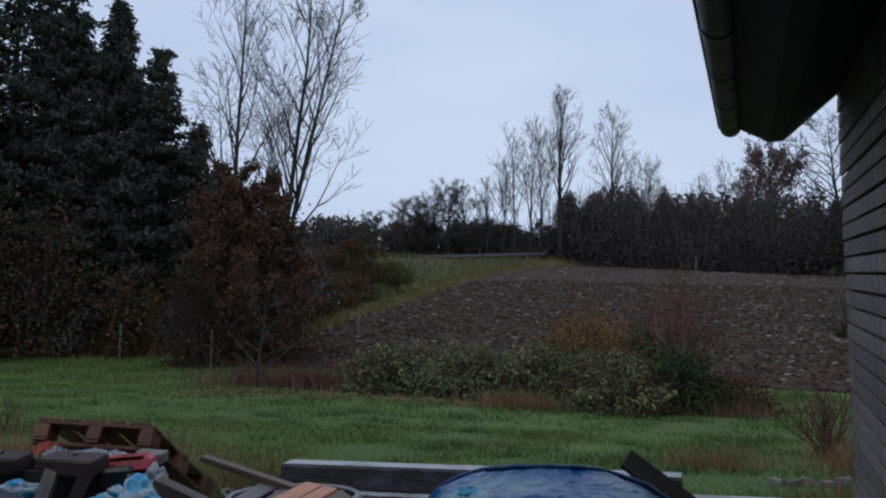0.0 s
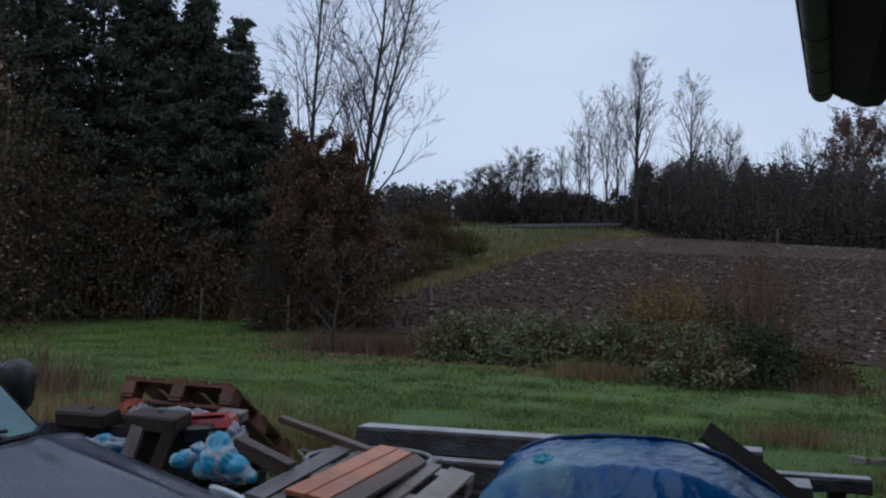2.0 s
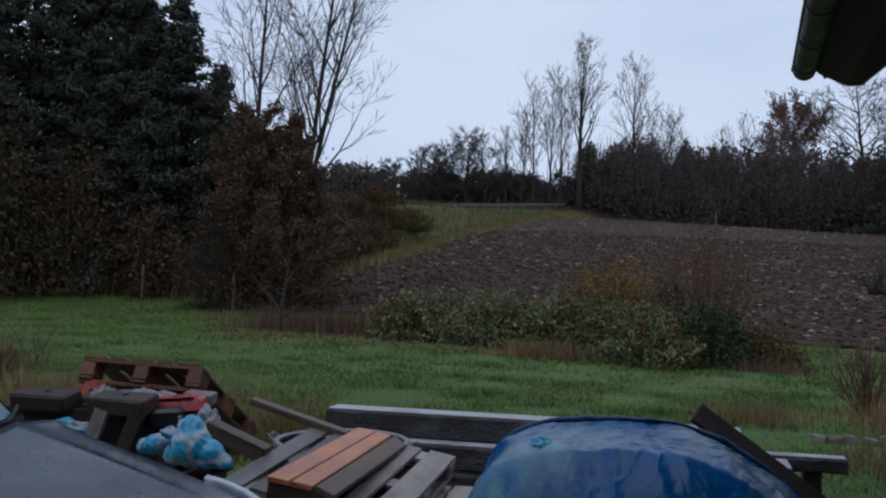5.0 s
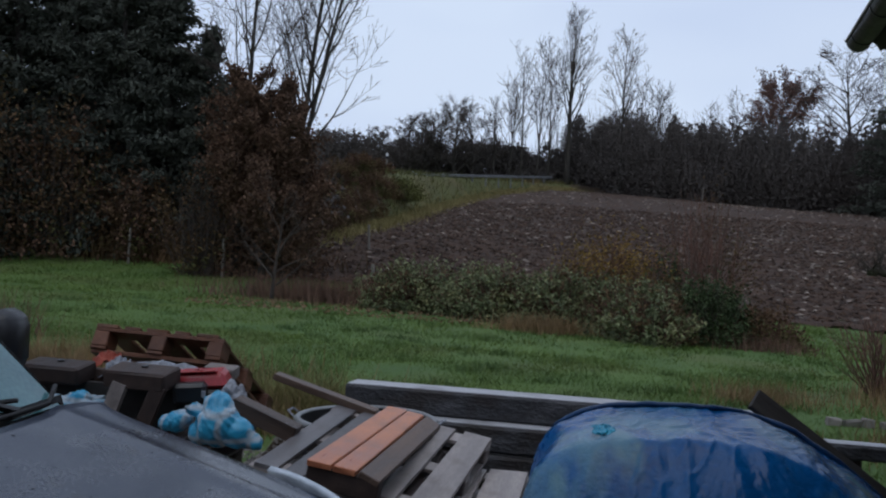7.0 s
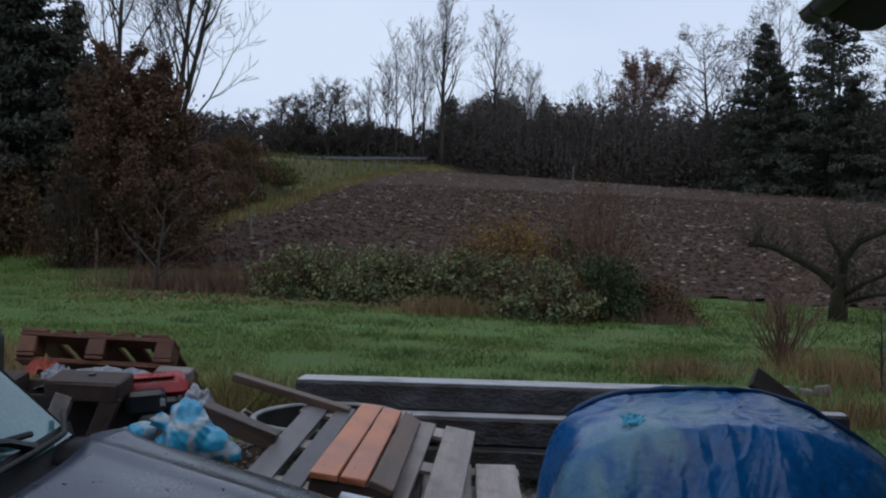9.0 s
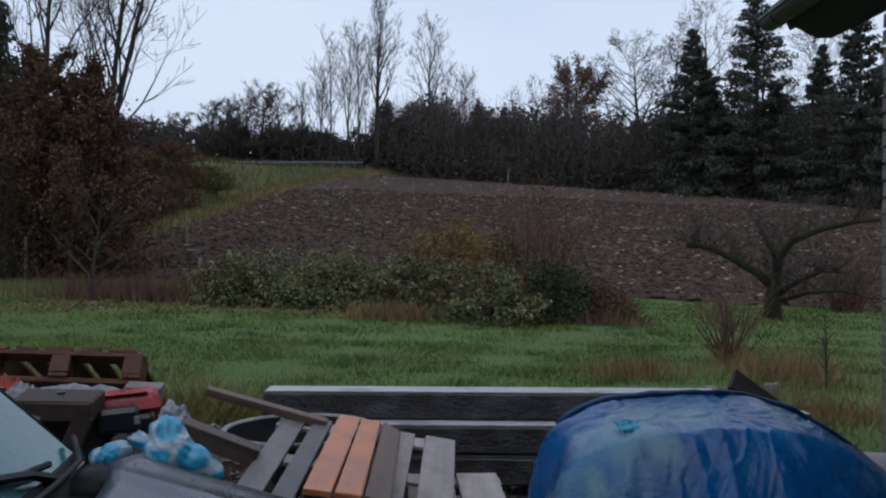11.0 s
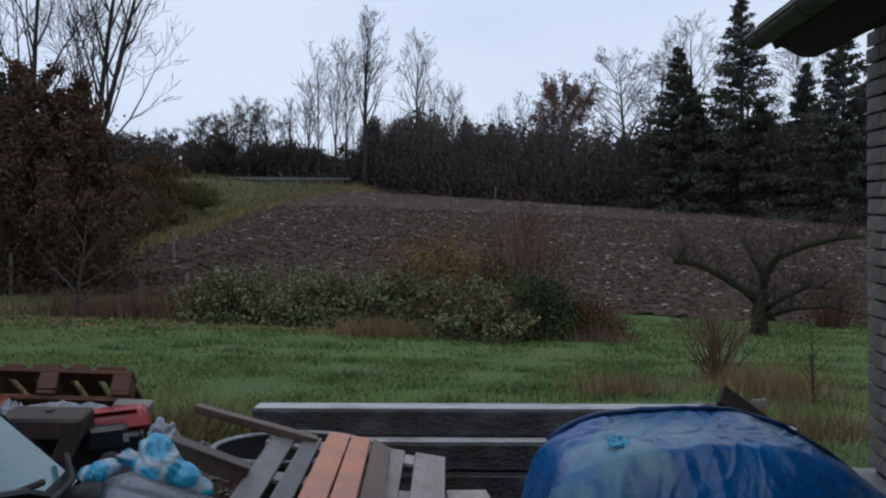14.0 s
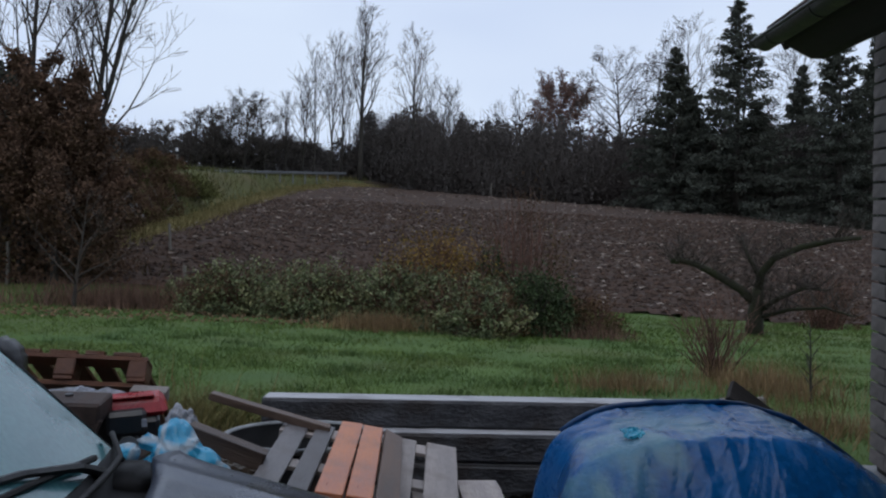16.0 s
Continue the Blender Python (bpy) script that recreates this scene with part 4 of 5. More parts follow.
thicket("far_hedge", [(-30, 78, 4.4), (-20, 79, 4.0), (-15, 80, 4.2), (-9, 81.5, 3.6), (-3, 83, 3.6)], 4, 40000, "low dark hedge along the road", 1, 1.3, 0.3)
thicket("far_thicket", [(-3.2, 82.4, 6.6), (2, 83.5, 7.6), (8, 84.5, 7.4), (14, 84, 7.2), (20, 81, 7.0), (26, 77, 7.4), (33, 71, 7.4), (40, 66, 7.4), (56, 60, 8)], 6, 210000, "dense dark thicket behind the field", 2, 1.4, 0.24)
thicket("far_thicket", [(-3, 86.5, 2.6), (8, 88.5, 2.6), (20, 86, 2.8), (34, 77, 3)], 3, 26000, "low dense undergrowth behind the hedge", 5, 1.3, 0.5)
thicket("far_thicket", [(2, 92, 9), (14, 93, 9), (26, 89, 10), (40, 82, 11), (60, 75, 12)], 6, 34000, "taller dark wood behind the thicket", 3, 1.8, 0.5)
thicket("wood_underwood", [(-50, 27, 7), (-34, 31, 7), (-22, 34, 6), (-14.5, 33, 4), (-12.5, 36, 3)], 3.5, 26000, "dark undergrowth beneath the spruces", 4, 1.6, 0.4)


# ---- road, rail and posts ----
RAIL_Z = (land1(-18.0, 46.7), land1(-4.8, 79.7))


def rail_point(s):
    x, y = -17.6 + 13.2 * s, 46.7 + 33.0 * s
    return x, y, RAIL_Z[0] + (RAIL_Z[1] - RAIL_Z[0]) * s


def guard_rail():
    thing = empty("guard_rail", *rail_point(0), label="grey steel guard rail along the road", category="guard rail")
    o = Vector(thing.location)
    prof = [(0, 0.04), (0.04, 0.08), (0.0, 0.12), (0.0, 0.16), (0.04, 0.2), (0, 0.24)]
    n, v, f = 24, [], []
    for k in range(n + 1):
        x, y, z = rail_point(k / n)
        for a, b in prof:
            v.append((x + a - o.x, y - a * 0.4 - o.y, z + 0.42 + b - o.z))
    m = len(prof)
    for k in range(n):
        for j in range(m - 1):
            f.append((k * m + j, (k + 1) * m + j, (k + 1) * m + j + 1, k * m + j + 1))
    ob = raw("rail", v, f, M_steel, thing)
    sol = ob.modifiers.new("thick", "SOLIDIFY")
    sol.thickness = 0.02
    for k in range(17):
        x, y, z = rail_point((k + 0.3) / 17)
        bm = bmesh.new()
        box(bm, -0.05, -0.05, min(-0.3, land1(x, y) - z - 0.2), 0.05, 0.05, 0.7, 0.01)
        part("post", bm, M_steel, thing).location = (x - 0.1 - o.x, y - o.y, z - o.z)


guard_rail()


def delineator():
    x, y = -13.75, 55.9
    z = land1(x - 0.6, y) - 0.1
    thing = empty("roadside_marker", x, y, z, label="white roadside marker post with a black band", category="post")
    for name, z0, z1, mt in (("foot", 0, 1.05, M_post), ("band", 1.052, 1.25, M_black), ("head", 1.252, 1.45, M_signwhite)):
        bm = bmesh.new()
        bmesh.ops.create_cone(bm, cap_ends=True, segments=3, radius1=0.09, radius2=0.09, depth=z1 - z0, matrix=Matrix.Translation((0, 0, (z0 + z1) / 2)))
        part(name, bm, mt, thing)


delineator()


def fence_post(x, y, h, seed, r=0.06, label="weathered wooden fence post at the lawn's edge"):
    rnd = random.Random(seed)
    bm = bmesh.new()
    bmesh.ops.create_cone(bm, cap_ends=True, segments=8, radius1=r, radius2=r * 0.85, depth=h, matrix=Matrix.Translation((0, 0, h / 2)))
    bmesh.ops.bevel(bm, geom=[e for e in bm.edges if abs(e.verts[0].co.z - h) < 0.01 and abs(e.verts[1].co.z - h) < 0.01], offset=0.012, segments=1, affect="EDGES")
    ob = part("fence_post", bm, M_post)
    ob.matrix_world = pose(x, y, land1(x, y) - 0.1, rnd.uniform(-3, 3), rnd.uniform(-3, 3), rnd.uniform(0, 90))
    tagged(ob, label, "post", group="fence posts")


fence_post(-11.55, 26.3, 1.35, 1)
fence_post(-15.7, 27.9, 1.3, 2, 0.05)
fence_post(-6.2, 24.5, 1.1, 3)
fence_post(-8.6, 33.0, 1.2, 4)
fence_post(15.0, 25.0, 1.1, 5)
fence_post(8.9, 82.0, 1.5, 6, 0.07, "thin pale post at the thicket's edge")
for k in range(1, 6):
    bm = board(0.12 + 0.03 * (k % 3), 0.11, 0.16 + 0.02 * (k % 2), 0.015, 0.01, k)
    ob = part("edging_stone", bm, M_stone)
    ob.matrix_world = pose(2.4 + 0.19 * k, 10.1 + 0.03 * k, land1(2.4 + 0.19 * k, 10.1) - 0.08, 0, 4 * math.sin(k * 2.1), 6)
    tagged(ob, "small pale edging stone set in the grass", "stone", group="edging stones")


# ---- shed ----
CX, CY = 2.6, 6.5


SHED_YAW, SHED_FALL = radians(-8.6), 0.066


def skew(x, y, z):
    """From the shed's own square plan to the yard: turned about the corner, falling slightly to the south."""
    dx, dy = x - CX, y - CY
    c, s = math.cos(SHED_YAW), math.sin(SHED_YAW)
    return (CX + dx * c - dy * s, CY + dx * s + dy * c, z + SHED_FALL * dy)


def skewed(ob, origin=(0, 0, 0)):
    """Bake the turn into a mesh whose vertices are in the shed's plan, less the given origin."""
    o = Vector(origin)
    base = Vector(skew(*o)) if origin != (0, 0, 0) else Vector((0, 0, 0))
    for v in ob.data.vertices:
        v.co = Vector(skew(*(v.co + o))) - base
    return ob


def prism(prof, y0, y1):
    n = len(prof)
    v = [(a, y0, b) for a, b in prof] + [(a, y1, b) for a, b in prof]
    f = [tuple(range(n)), tuple(reversed(range(n, 2 * n)))] + [(k, k + n, (k + 1) % n + n, (k + 1) % n) for k in range(n)]
    return v, f


def rect(x0, z0, x1, z1):
    return [(x0, z0), (x1, z0), (x1, z1), (x0, z1)]


def shed():
    # near-black core paints the shadow lines in the gaps between boards
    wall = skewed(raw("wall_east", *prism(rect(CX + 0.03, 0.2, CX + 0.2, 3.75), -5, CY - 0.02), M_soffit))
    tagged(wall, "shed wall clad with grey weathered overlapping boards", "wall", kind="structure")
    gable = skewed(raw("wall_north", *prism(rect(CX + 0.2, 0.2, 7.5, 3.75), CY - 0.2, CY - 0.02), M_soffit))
    tagged(gable, "gable wall of the shed in dark boards", "wall", kind="structure")
    rows, hgt = 28, 0.117
    p = [(-0.016, 0.02), (0.006, 0.02), (0.008, hgt), (-0.012, hgt)]

    def plank(length):
        v, f = prism(p, -length, 0)
        me = bpy.data.meshes.new("board")
        me.from_pydata([Vector(skew(CX + a, CY + b, c)) - Vector((CX, CY, 0)) for a, b, c in v], [], f)
        me.materials.append(M_siding)
        return me
    short, long_a, long_b = plank(0.235), plank(2.6), plank(7.9)
    for r in range(rows):
        z = 0.24 + r * hgt
        jit = 0.004 * math.sin(r * 5.3)
        for me, y in ((short, CY + jit), (long_a, CY - 0.243), (long_b, CY - 2.85 - 0.3 * (r % 2))):
            ob = new("board", me)
            ob.parent = wall
            ob.location = skew(CX + 0.003 * math.sin(r * 3.1), y, z)
    prof = [(1.92, 3.2), (2.10, 3.1), (2.2, 3.1), (6.6, 6.8), (6.6, 7.08), (1.84, 3.29)]
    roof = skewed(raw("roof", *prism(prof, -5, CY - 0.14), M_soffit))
    tagged(roof, "dark overhanging shed roof with boarded eaves", "roof", kind="structure")
    me = bpy.data.meshes.new("roof_tile")
    tb = board(0.36, 0.27, 0.025, 0.006, 0.002, 4)
    tb.to_mesh(me)
    tb.free()
    me.materials.append(M_tile)
    for r in range(4):
        for k in range(40):
            ob = new("roof_tile", me)
            ob.parent = roof
            x, y, z = skew(1.80 + 0.26 * r, CY - 0.42 - 0.275 * k, 3.30 + 0.207 * r + 0.002 * (k % 2))
            ob.matrix_basis = pose(x, y, z, math.degrees(SHED_FALL), 0, math.degrees(SHED_YAW)) @ pose(0, 0, 0, 0, -37, 0)
    org = (1.835, CY, 3.265)
    thing = empty("gutter", *skew(*org), label="weathered half-round gutter under the shed eaves", category="gutter")

    def arc(r, n=12):
        return [(math.cos(math.pi * (1 + k / n)) * r, math.sin(math.pi * (1 + k / n)) * r) for k in range(n + 1)]
    ring = arc(0.078) + list(reversed(arc(0.072)))
    skewed(raw("trough", *prism(ring, -11.0, 0.04), M_gutter, thing), org)
    v, f = hose([(-0.08, 0.04, 0.0), (-0.08, -11.0, 0.0)], 0.012, 0.012, 8)
    skewed(raw("bead", v, f, M_gutter, thing, smooth=True), org)
    skewed(raw("end_cap", *prism(arc(0.08), 0.041, 0.048), M_gutter, thing), org)
    for k in range(12):
        y = -0.25 - 0.9 * k
        skewed(raw("bracket", *prism(arc(0.084) + list(reversed(arc(0.079))), y - 0.015, y + 0.015), M_gutter, thing), org)
    skewed(raw("clip", *prism([(0.10, -0.02), (0.13, -0.08), (0.155, -0.07), (0.13, 0.0)], -0.04, 0.02), M_soffit, thing), org)
    base = skewed(raw("plinth", *prism(rect(CX - 0.24, -0.3, CX + 0.3, 0.2), -5, CY + 0.1), M_concrete))
    tagged(base, "pale concrete plinth under the shed wall", "plinth", kind="structure")


shed()
# unseen wall added behind the viewer to keep sky light off near fronts
sky_block = skewed(raw("wall_south", *prism(rect(-11, -0.2, 6, 5.2), -3.4, -3.0), M_siding))
for v in sky_block.data.vertices:
    v.co.y = -3.4 if v.co.y < -3.0 else -3.05
    v.co.z = 5.2 if v.co.z > 2 else -0.2
tagged(sky_block, "unseen plain weathered wall added to block sky light", "wall", kind="structure")


# ---- timber stack ----
def place(origin, ex, ey):
    ex = Vector(ex).normalized()
    ez = ex.cross(Vector(ey)).normalized()
    ey = ez.cross(ex)
    m = Matrix.Identity(4)
    for k, a in enumerate((ex, ey, ez)):
        m[0][k], m[1][k], m[2][k] = a
    m.translation = Vector(origin)
    return m


def beam(x, y, z, length, d, h, yaw, seed, label, top=True):
    thing = empty("timber_beam", label=label, category="beam", group="stacked beams")
    thing.matrix_world = pose(x, y, z, 0, 0, yaw)
    rnd = random.Random(seed)
    bm = bmesh.new()
    n = 26
    rings = []
    for k in range(n + 1):
        xx = length * k / n
        j = lambda s: rnd.uniform(-s, s)
        rings.append([bm.verts.new((xx, 0.012 + j(0.003), j(0.004))), bm.verts.new((xx, d - 0.012, j(0.004))), bm.verts.new((xx, d, 0.015)), bm.verts.new((xx, d + j(0.004), h - 0.02)),
                      bm.verts.new((xx, d - 0.015, h - 0.004 + j(0.003))), bm.verts.new((xx, 0.018, h - 0.004 + j(0.003))), bm.verts.new((xx, j(0.005), h - 0.022 + j(0.004))), bm.verts.new((xx, j(0.006), 0.015 + j(0.004)))])
    for k in range(n):
        for q in range(8):
            bm.faces.new((rings[k][q], rings[k][(q + 1) % 8], rings[k + 1][(q + 1) % 8], rings[k + 1][q]))
    bm.faces.new(list(reversed(rings[0])))
    bm.faces.new(rings[n])
    bmesh.ops.recalc_face_normals(bm, faces=bm.faces)
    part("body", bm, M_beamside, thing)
    # upper face is a thin slab in a much paler colour
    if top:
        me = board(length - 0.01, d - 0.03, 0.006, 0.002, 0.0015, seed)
        part("top_face", me, M_beamtop, thing, "pale upper face").location = (0.005, 0.016, h - 0.005)
    return thing


beam(-1.70, 6.56, 0.48, 3.1, 0.25, 0.19, -3.9, 1, "long dark squared timber with a pale top")
beam(-1.30, 6.38, 0.285, 3.0, 0.36, 0.19, -3.9, 2, "dark squared timber in the middle of the stack")
beam(-1.45, 6.34, 0.09, 3.2, 0.38, 0.19, -3.9, 3, "dark wet timber at the bottom of the stack", False)
beam(1.02, 6.66, 0.37, 1.12, 0.16, 0.11, -3, 4, "short timber with a grey top on a block")
for x, y in ((-1.2, 6.40), (1.0, 6.24), (0.1, 6.32)):
    bm = board(0.16, 0.36, 0.11, 0.01, 0.004, 3)
    ob = part("bearer", bm, M_darkwood)
    ob.location = (x, y, -0.02)
    tagged(ob, "short dark bearer under the timber stack", "timber", group="bearers")
bm = board(0.12, 0.14, 0.39, 0.01, 0.004, 5)
ob = part("bearer", bm, M_darkwood)
ob.location = (1.86, 6.66, -0.02)
tagged(ob, "upright dark block holding the short timber", "timber", group="bearers")
v, f = hose([(-0.7, 6.28, 0.30), (-0.3, 6.22, 0.29), (0.1, 6.20, 0.285), (0.5, 6.17, 0.29), (0.9, 6.14, 0.31)], 0.006, 0.006, 6)
tagged(raw("cable", v, f, M_rubber), "thin dark cable lying along the timbers", "cable")


# ---- pallets ----
def pallet(m, w, l, widths, gaps, h, wood, label, top_h=0.022, block_h=0.078, skip=(), group="pallets", blocks=3, seed=0, longer=None, dark=()):
    """Deck boards run along y; the top of the deck is at z = h."""
    thing = empty("pallet", label=label, category="pallet", group=group)
    thing.matrix_world = m
    x = 0
    for k, bw in enumerate(widths):
        if k not in skip:
            ob = part("slat", board(bw, l + (longer[k] if longer else 0), top_h, 0.003, 0.003, seed + k), M_slatewood if k in dark else wood, thing, "darker wet slat" if k in dark else "")
            ob.location = (gaps[k] if isinstance(gaps, tuple) else x, 0, h - top_h)
        x += bw + (0 if isinstance(gaps, tuple) else gaps)
    for k in range(3):
        y = (l - 0.145) * k / 2
        part("stringer", board(w, 0.145 if k != 1 else 0.12, 0.022, 0.003, 0.002, seed + 10 + k), wood, thing).location = (0, y, h - top_h - 0.0225)
        for j in range(blocks):
            bx = (w - 0.1) * j / (blocks - 1)
            part("block", board(0.1, 0.145, block_h, 0.006, 0.003, seed + 20 + j), wood, thing).location = (bx, y, h - top_h - 0.023 - block_h)
    for j in range(blocks):
        bx = (w - 0.1) * j / (blocks - 1)
        part("runner", board(0.1, l, 0.02, 0.003, 0.002, seed + 30 + j), wood, thing).location = (bx, 0, h - top_h - 0.0235 - block_h - 0.02)
    return thing


ey = (0.07, 1.04, 0.09)
eyn = Vector(ey).normalized()
ex = Vector((0.926, -0.05, -0.142))
exn = (ex - eyn * ex.dot(eyn)).normalized()
ezn = exn.cross(eyn)
near_far_left = Vector((-0.452, 5.43, 0.578)) - exn * 0.985
top_pallet_m = place(near_far_left - eyn * 1.25 - ezn * 0.144, exn, eyn)
pallet(top_pallet_m, 0.985, 1.25, (0.118, 0.1, 0.1, 0.1, 0.09, 0.17), (0.03, 0.19, 0.34, 0.48, 0.665, 0.815), 0.144, M_greywood, "grey weathered pallet lying tilted on a stack", seed=3,
       longer=(0.07, 0.0, 0.0, 0.0, 0.0, 0.0), dark=(0, 1, 2))
for k in range(3):
    m = pose(-1.23 + 0.01 * k, 4.16, 0.002 + 0.131 * k, 0, 0, 2 - k)
    pallet(m, 1.0, 1.25, (0.145, 0.1, 0.145, 0.1, 0.145, 0.225), 0.025, 0.13, M_greywood, "weathered wooden pallet in a low stack", top_h=0.02, block_h=0.066, seed=40 + k)
bm = board(0.1, 1.0, 0.12, 0.006, 0.003, 5)
ob = part("prop_board", bm, M_darkwood)
ob.matrix_world = pose(-1.22, 4.3, 0.395, 3.5, 0, 0)
tagged(ob, "dark square timber under the tilted pallet", "timber")
bm = board(0.08, 1.0, 0.05, 0.006, 0.003, 6)
ob = part("prop_board", bm, M_darkwood)
ob.matrix_world = pose(-0.8, 4.3, 0.394, 3.5, 0, 0)
tagged(ob, "dark batten under the tilted pallet", "timber")


def plank_panel():
    """Three boards on two battens, lying on the tilted pallet."""
    far, nearp = Vector((-1.098, 5.44, 0.725)), Vector((-1.145, 4.04, 0.70))
    along = (far - nearp).normalized()
    m = place(nearp, exn - along * exn.dot(along), along)
    thing = empty("board_panel", label="three wet boards on battens, two of them orange-red", category="panel")
    thing.matrix_world = m
    for k, (x, w, mt, lb) in enumerate(((0, 0.115, M_redwood, "orange-red wet board"), (0.128, 0.108, M_redwood, "orange-red wet board"), (0.245, 0.105, M_midwood, "grey-brown board"))):
        bm = board(w, 1.395 - 0.03 * k, 0.028, 0.004, 0.003, 70 + k)
        for v in bm.verts:
            if v.co.y > 1.2:
                v.co.y += (0.035, -0.03, -0.045)[k] * (v.co.x / w - 0.5)
        ob = part("plank", bm, mt, thing, lb)
        ob.matrix_basis = pose(x, 0.01 * k, -0.028, 0, 14 if k == 2 else 0, 0)
    for y, h in ((0.02, 0.1), (1.05, 0.03)):
        part("batten", board(0.35, 0.09, h, 0.005, 0.002, 75), M_darkwood, thing).location = (0, y, -0.0285 - h)


plank_panel()

brown = pallet(place((-3.02, 5.27, 0.985), (0.86, 0.045, -0.035), (-0.16, 0.92, -0.46)), 0.86, 1.25, (0.145, 0.1, 0.145, 0.1, 0.145), 0.045, 0.164, M_palletbrown,
               "red-brown pallet propped up on the heap", block_h=0.098, seed=90)
part("bottom_board", board(0.86, 0.1, 0.022, 0.004, 0.003, 97), M_palletbrown, brown).location = (0, 0.02, -0.0225)
for k in range(4):
    m = pose(-3.28 + 0.02 * k, 4.78, 0.002 + 0.131 * k, 0, 0, 3 - 2 * k)
    pallet(m, 1.0, 1.25, (0.145, 0.1, 0.145, 0.1, 0.145, 0.1, 0.1), 0.025, 0.13, M_darkwood, "dark wet pallet in the heap", top_h=0.02, block_h=0.066, seed=100 + k)


def loose(name, a, b, w, h, mt, label, seed, category="plank", side=(0, 0, 1)):
    a, b = Vector(a), Vector(b)
    d = (b - a)
    ex_ = d.cross(Vector(side)).normalized()
    m = place(a - ex_ * w / 2, ex_, d)
    ob = part(name, board(w, d.length, h, 0.005, 0.003, seed), mt)
    ob.matrix_world = m
    return tagged(ob, label, category)


loose("plank", (-1.835, 5.42, 0.845), (-1.172, 5.42, 0.655), 0.10, 0.042, M_midwood, "loose grey plank poking up from the heap", 1)
loose("plank", (-1.82, 4.74, 0.755), (-1.455, 4.74, 0.617), 0.12, 0.09, M_midwood, "loose plank leaning on the tilted pallet", 2)


def crate():
    """A broken heavy pallet on edge: thick boards with bored holes, a rail and slanting legs."""
    thing = empty("broken_pallet", -2.6, 4.8, 0.55, label="broken dark pallet with thick bored boards", category="pallet")
    o = Vector(thing.location)
    for x, y, z, seed in ((-2.585, 4.71, 0.835, 1), (-3.16, 4.78, 0.825, 2)):
        bm = board(0.38, 0.2, 0.105, 0.012, 0.005, seed)
        ob = part("thick_board", bm, M_darkwood, thing)
        ob.matrix_basis = pose(x - o.x, y - o.y, z - o.z, 9, 1, -2)
        hole = bmesh.new()
        bmesh.ops.create_cone(hole, cap_ends=True, segments=12, radius1=0.02, radius2=0.02, depth=0.008)
        hb = part("bolt_hole", hole, M_black, thing, "bored hole")
        hb.matrix_basis = pose(x - o.x + 0.2, y - o.y + 0.1, z - o.z + 0.124, 9, 1, 0)
    part("rail", board(1.0, 0.04, 0.1, 0.006, 0.003, 4), M_darkwood, thing).location = (-3.25 - o.x, 4.93 - o.y, 0.81 - o.z)
    # dark panel and slats added for the shade under the thick boards
    part("back_board", board(1.15, 0.025, 0.34, 0.005, 0.003, 31), M_soffit, thing).location = (-3.35 - o.x, 4.86 - o.y, 0.5 - o.z)
    for k in range(5):
        part("cross_board", board(0.16, 0.03, 0.42, 0.005, 0.003, 14 + k), M_darkwood, thing).location = (-3.3 + 0.2 * k - o.x, 4.975 - o.y, 0.45 - o.z)
    for x, tilt in ((-2.30, 22), (-2.52, 20)):
        ob = part("leg", board(0.09, 0.03, 0.5, 0.005, 0.003, 7), M_darkwood if tilt != 20 else M_greywood, thing)
        ob.matrix_basis = pose(x - o.x - 0.17, 4.70 - o.y, 0.42 - o.z, 0, tilt, 0)


crate()


# ---- small things in the heap ----
def blob(name, m, size, mt, seed, rough=0.22, detail=3, freq=2.2, label="", category=""):
    bm = bmesh.new()
    bmesh.ops.create_icosphere(bm, subdivisions=detail, radius=1)
    for v in bm.verts:
        n = v.co.normalized()
        k = 1 + rough * noise.noise(n * freq + Vector((seed, 0, 0))) - rough * 0.7 * abs(noise.noise(n * freq * 2.7 + Vector((0, seed, 0))))
        v.co = Vector((n.x * k * size[0], n.y * k * size[1], max(-0.72, n.z * k) * size[2]))
    ob = part(name, bm, mt, smooth=True)
    ob.matrix_world = m
    return tagged(ob, label, category)


def bag(x, y, z, lobes, seed, label):
    """A limp bag: overlapping soft lobes with drawn folds, one skin."""
    bm = bmesh.new()
    bmesh.ops.create_icosphere(bm, subdivisions=5, radius=1)
    for v in bm.verts:
        n = v.co.normalized()
        total = 0.02 ** 6
        for cx, cy, cz, r in lobes:
            c = Vector((cx, cy, cz))
            b = n.dot(c)
            disc = b * b - c.length_squared + r * r
            if disc > 0:
                total += (b + math.sqrt(disc)) ** 6
        best = total ** (1 / 6)
        fold = abs(noise.noise((n.x * 2.2 + seed, n.y * 2.2, n.z * 2.2 + n.x * 1.5))) + 0.35 * abs(noise.noise((n.x * 4.5, n.y * 4.5 + seed, n.z * 4.5)))
        v.co = n * best * (1.04 - 0.17 * fold)
        v.co.z = max(v.co.z, -0.12)
    ob = part("plastic_bag", bm, M_bag, smooth=True)
    ob.location = (x, y, z)
    return tagged(ob, label, "bag")


bag(-1.80, 4.53, 0.73, ((0.0, 0, -0.01, 0.12), (-0.02, 0.02, 0.085, 0.075), (0.11, 0, -0.05, 0.08), (0.19, 0, -0.09, 0.05), (-0.10, 0.0, -0.06, 0.06)), 3, "crumpled cyan and white plastic bag")
bag(-2.08, 4.62, 0.70, ((0.0, 0, 0.0, 0.06), (0.04, 0, 0.02, 0.045), (-0.06, 0, -0.01, 0.045)), 9, "crumpled cyan plastic bag beside the engine")
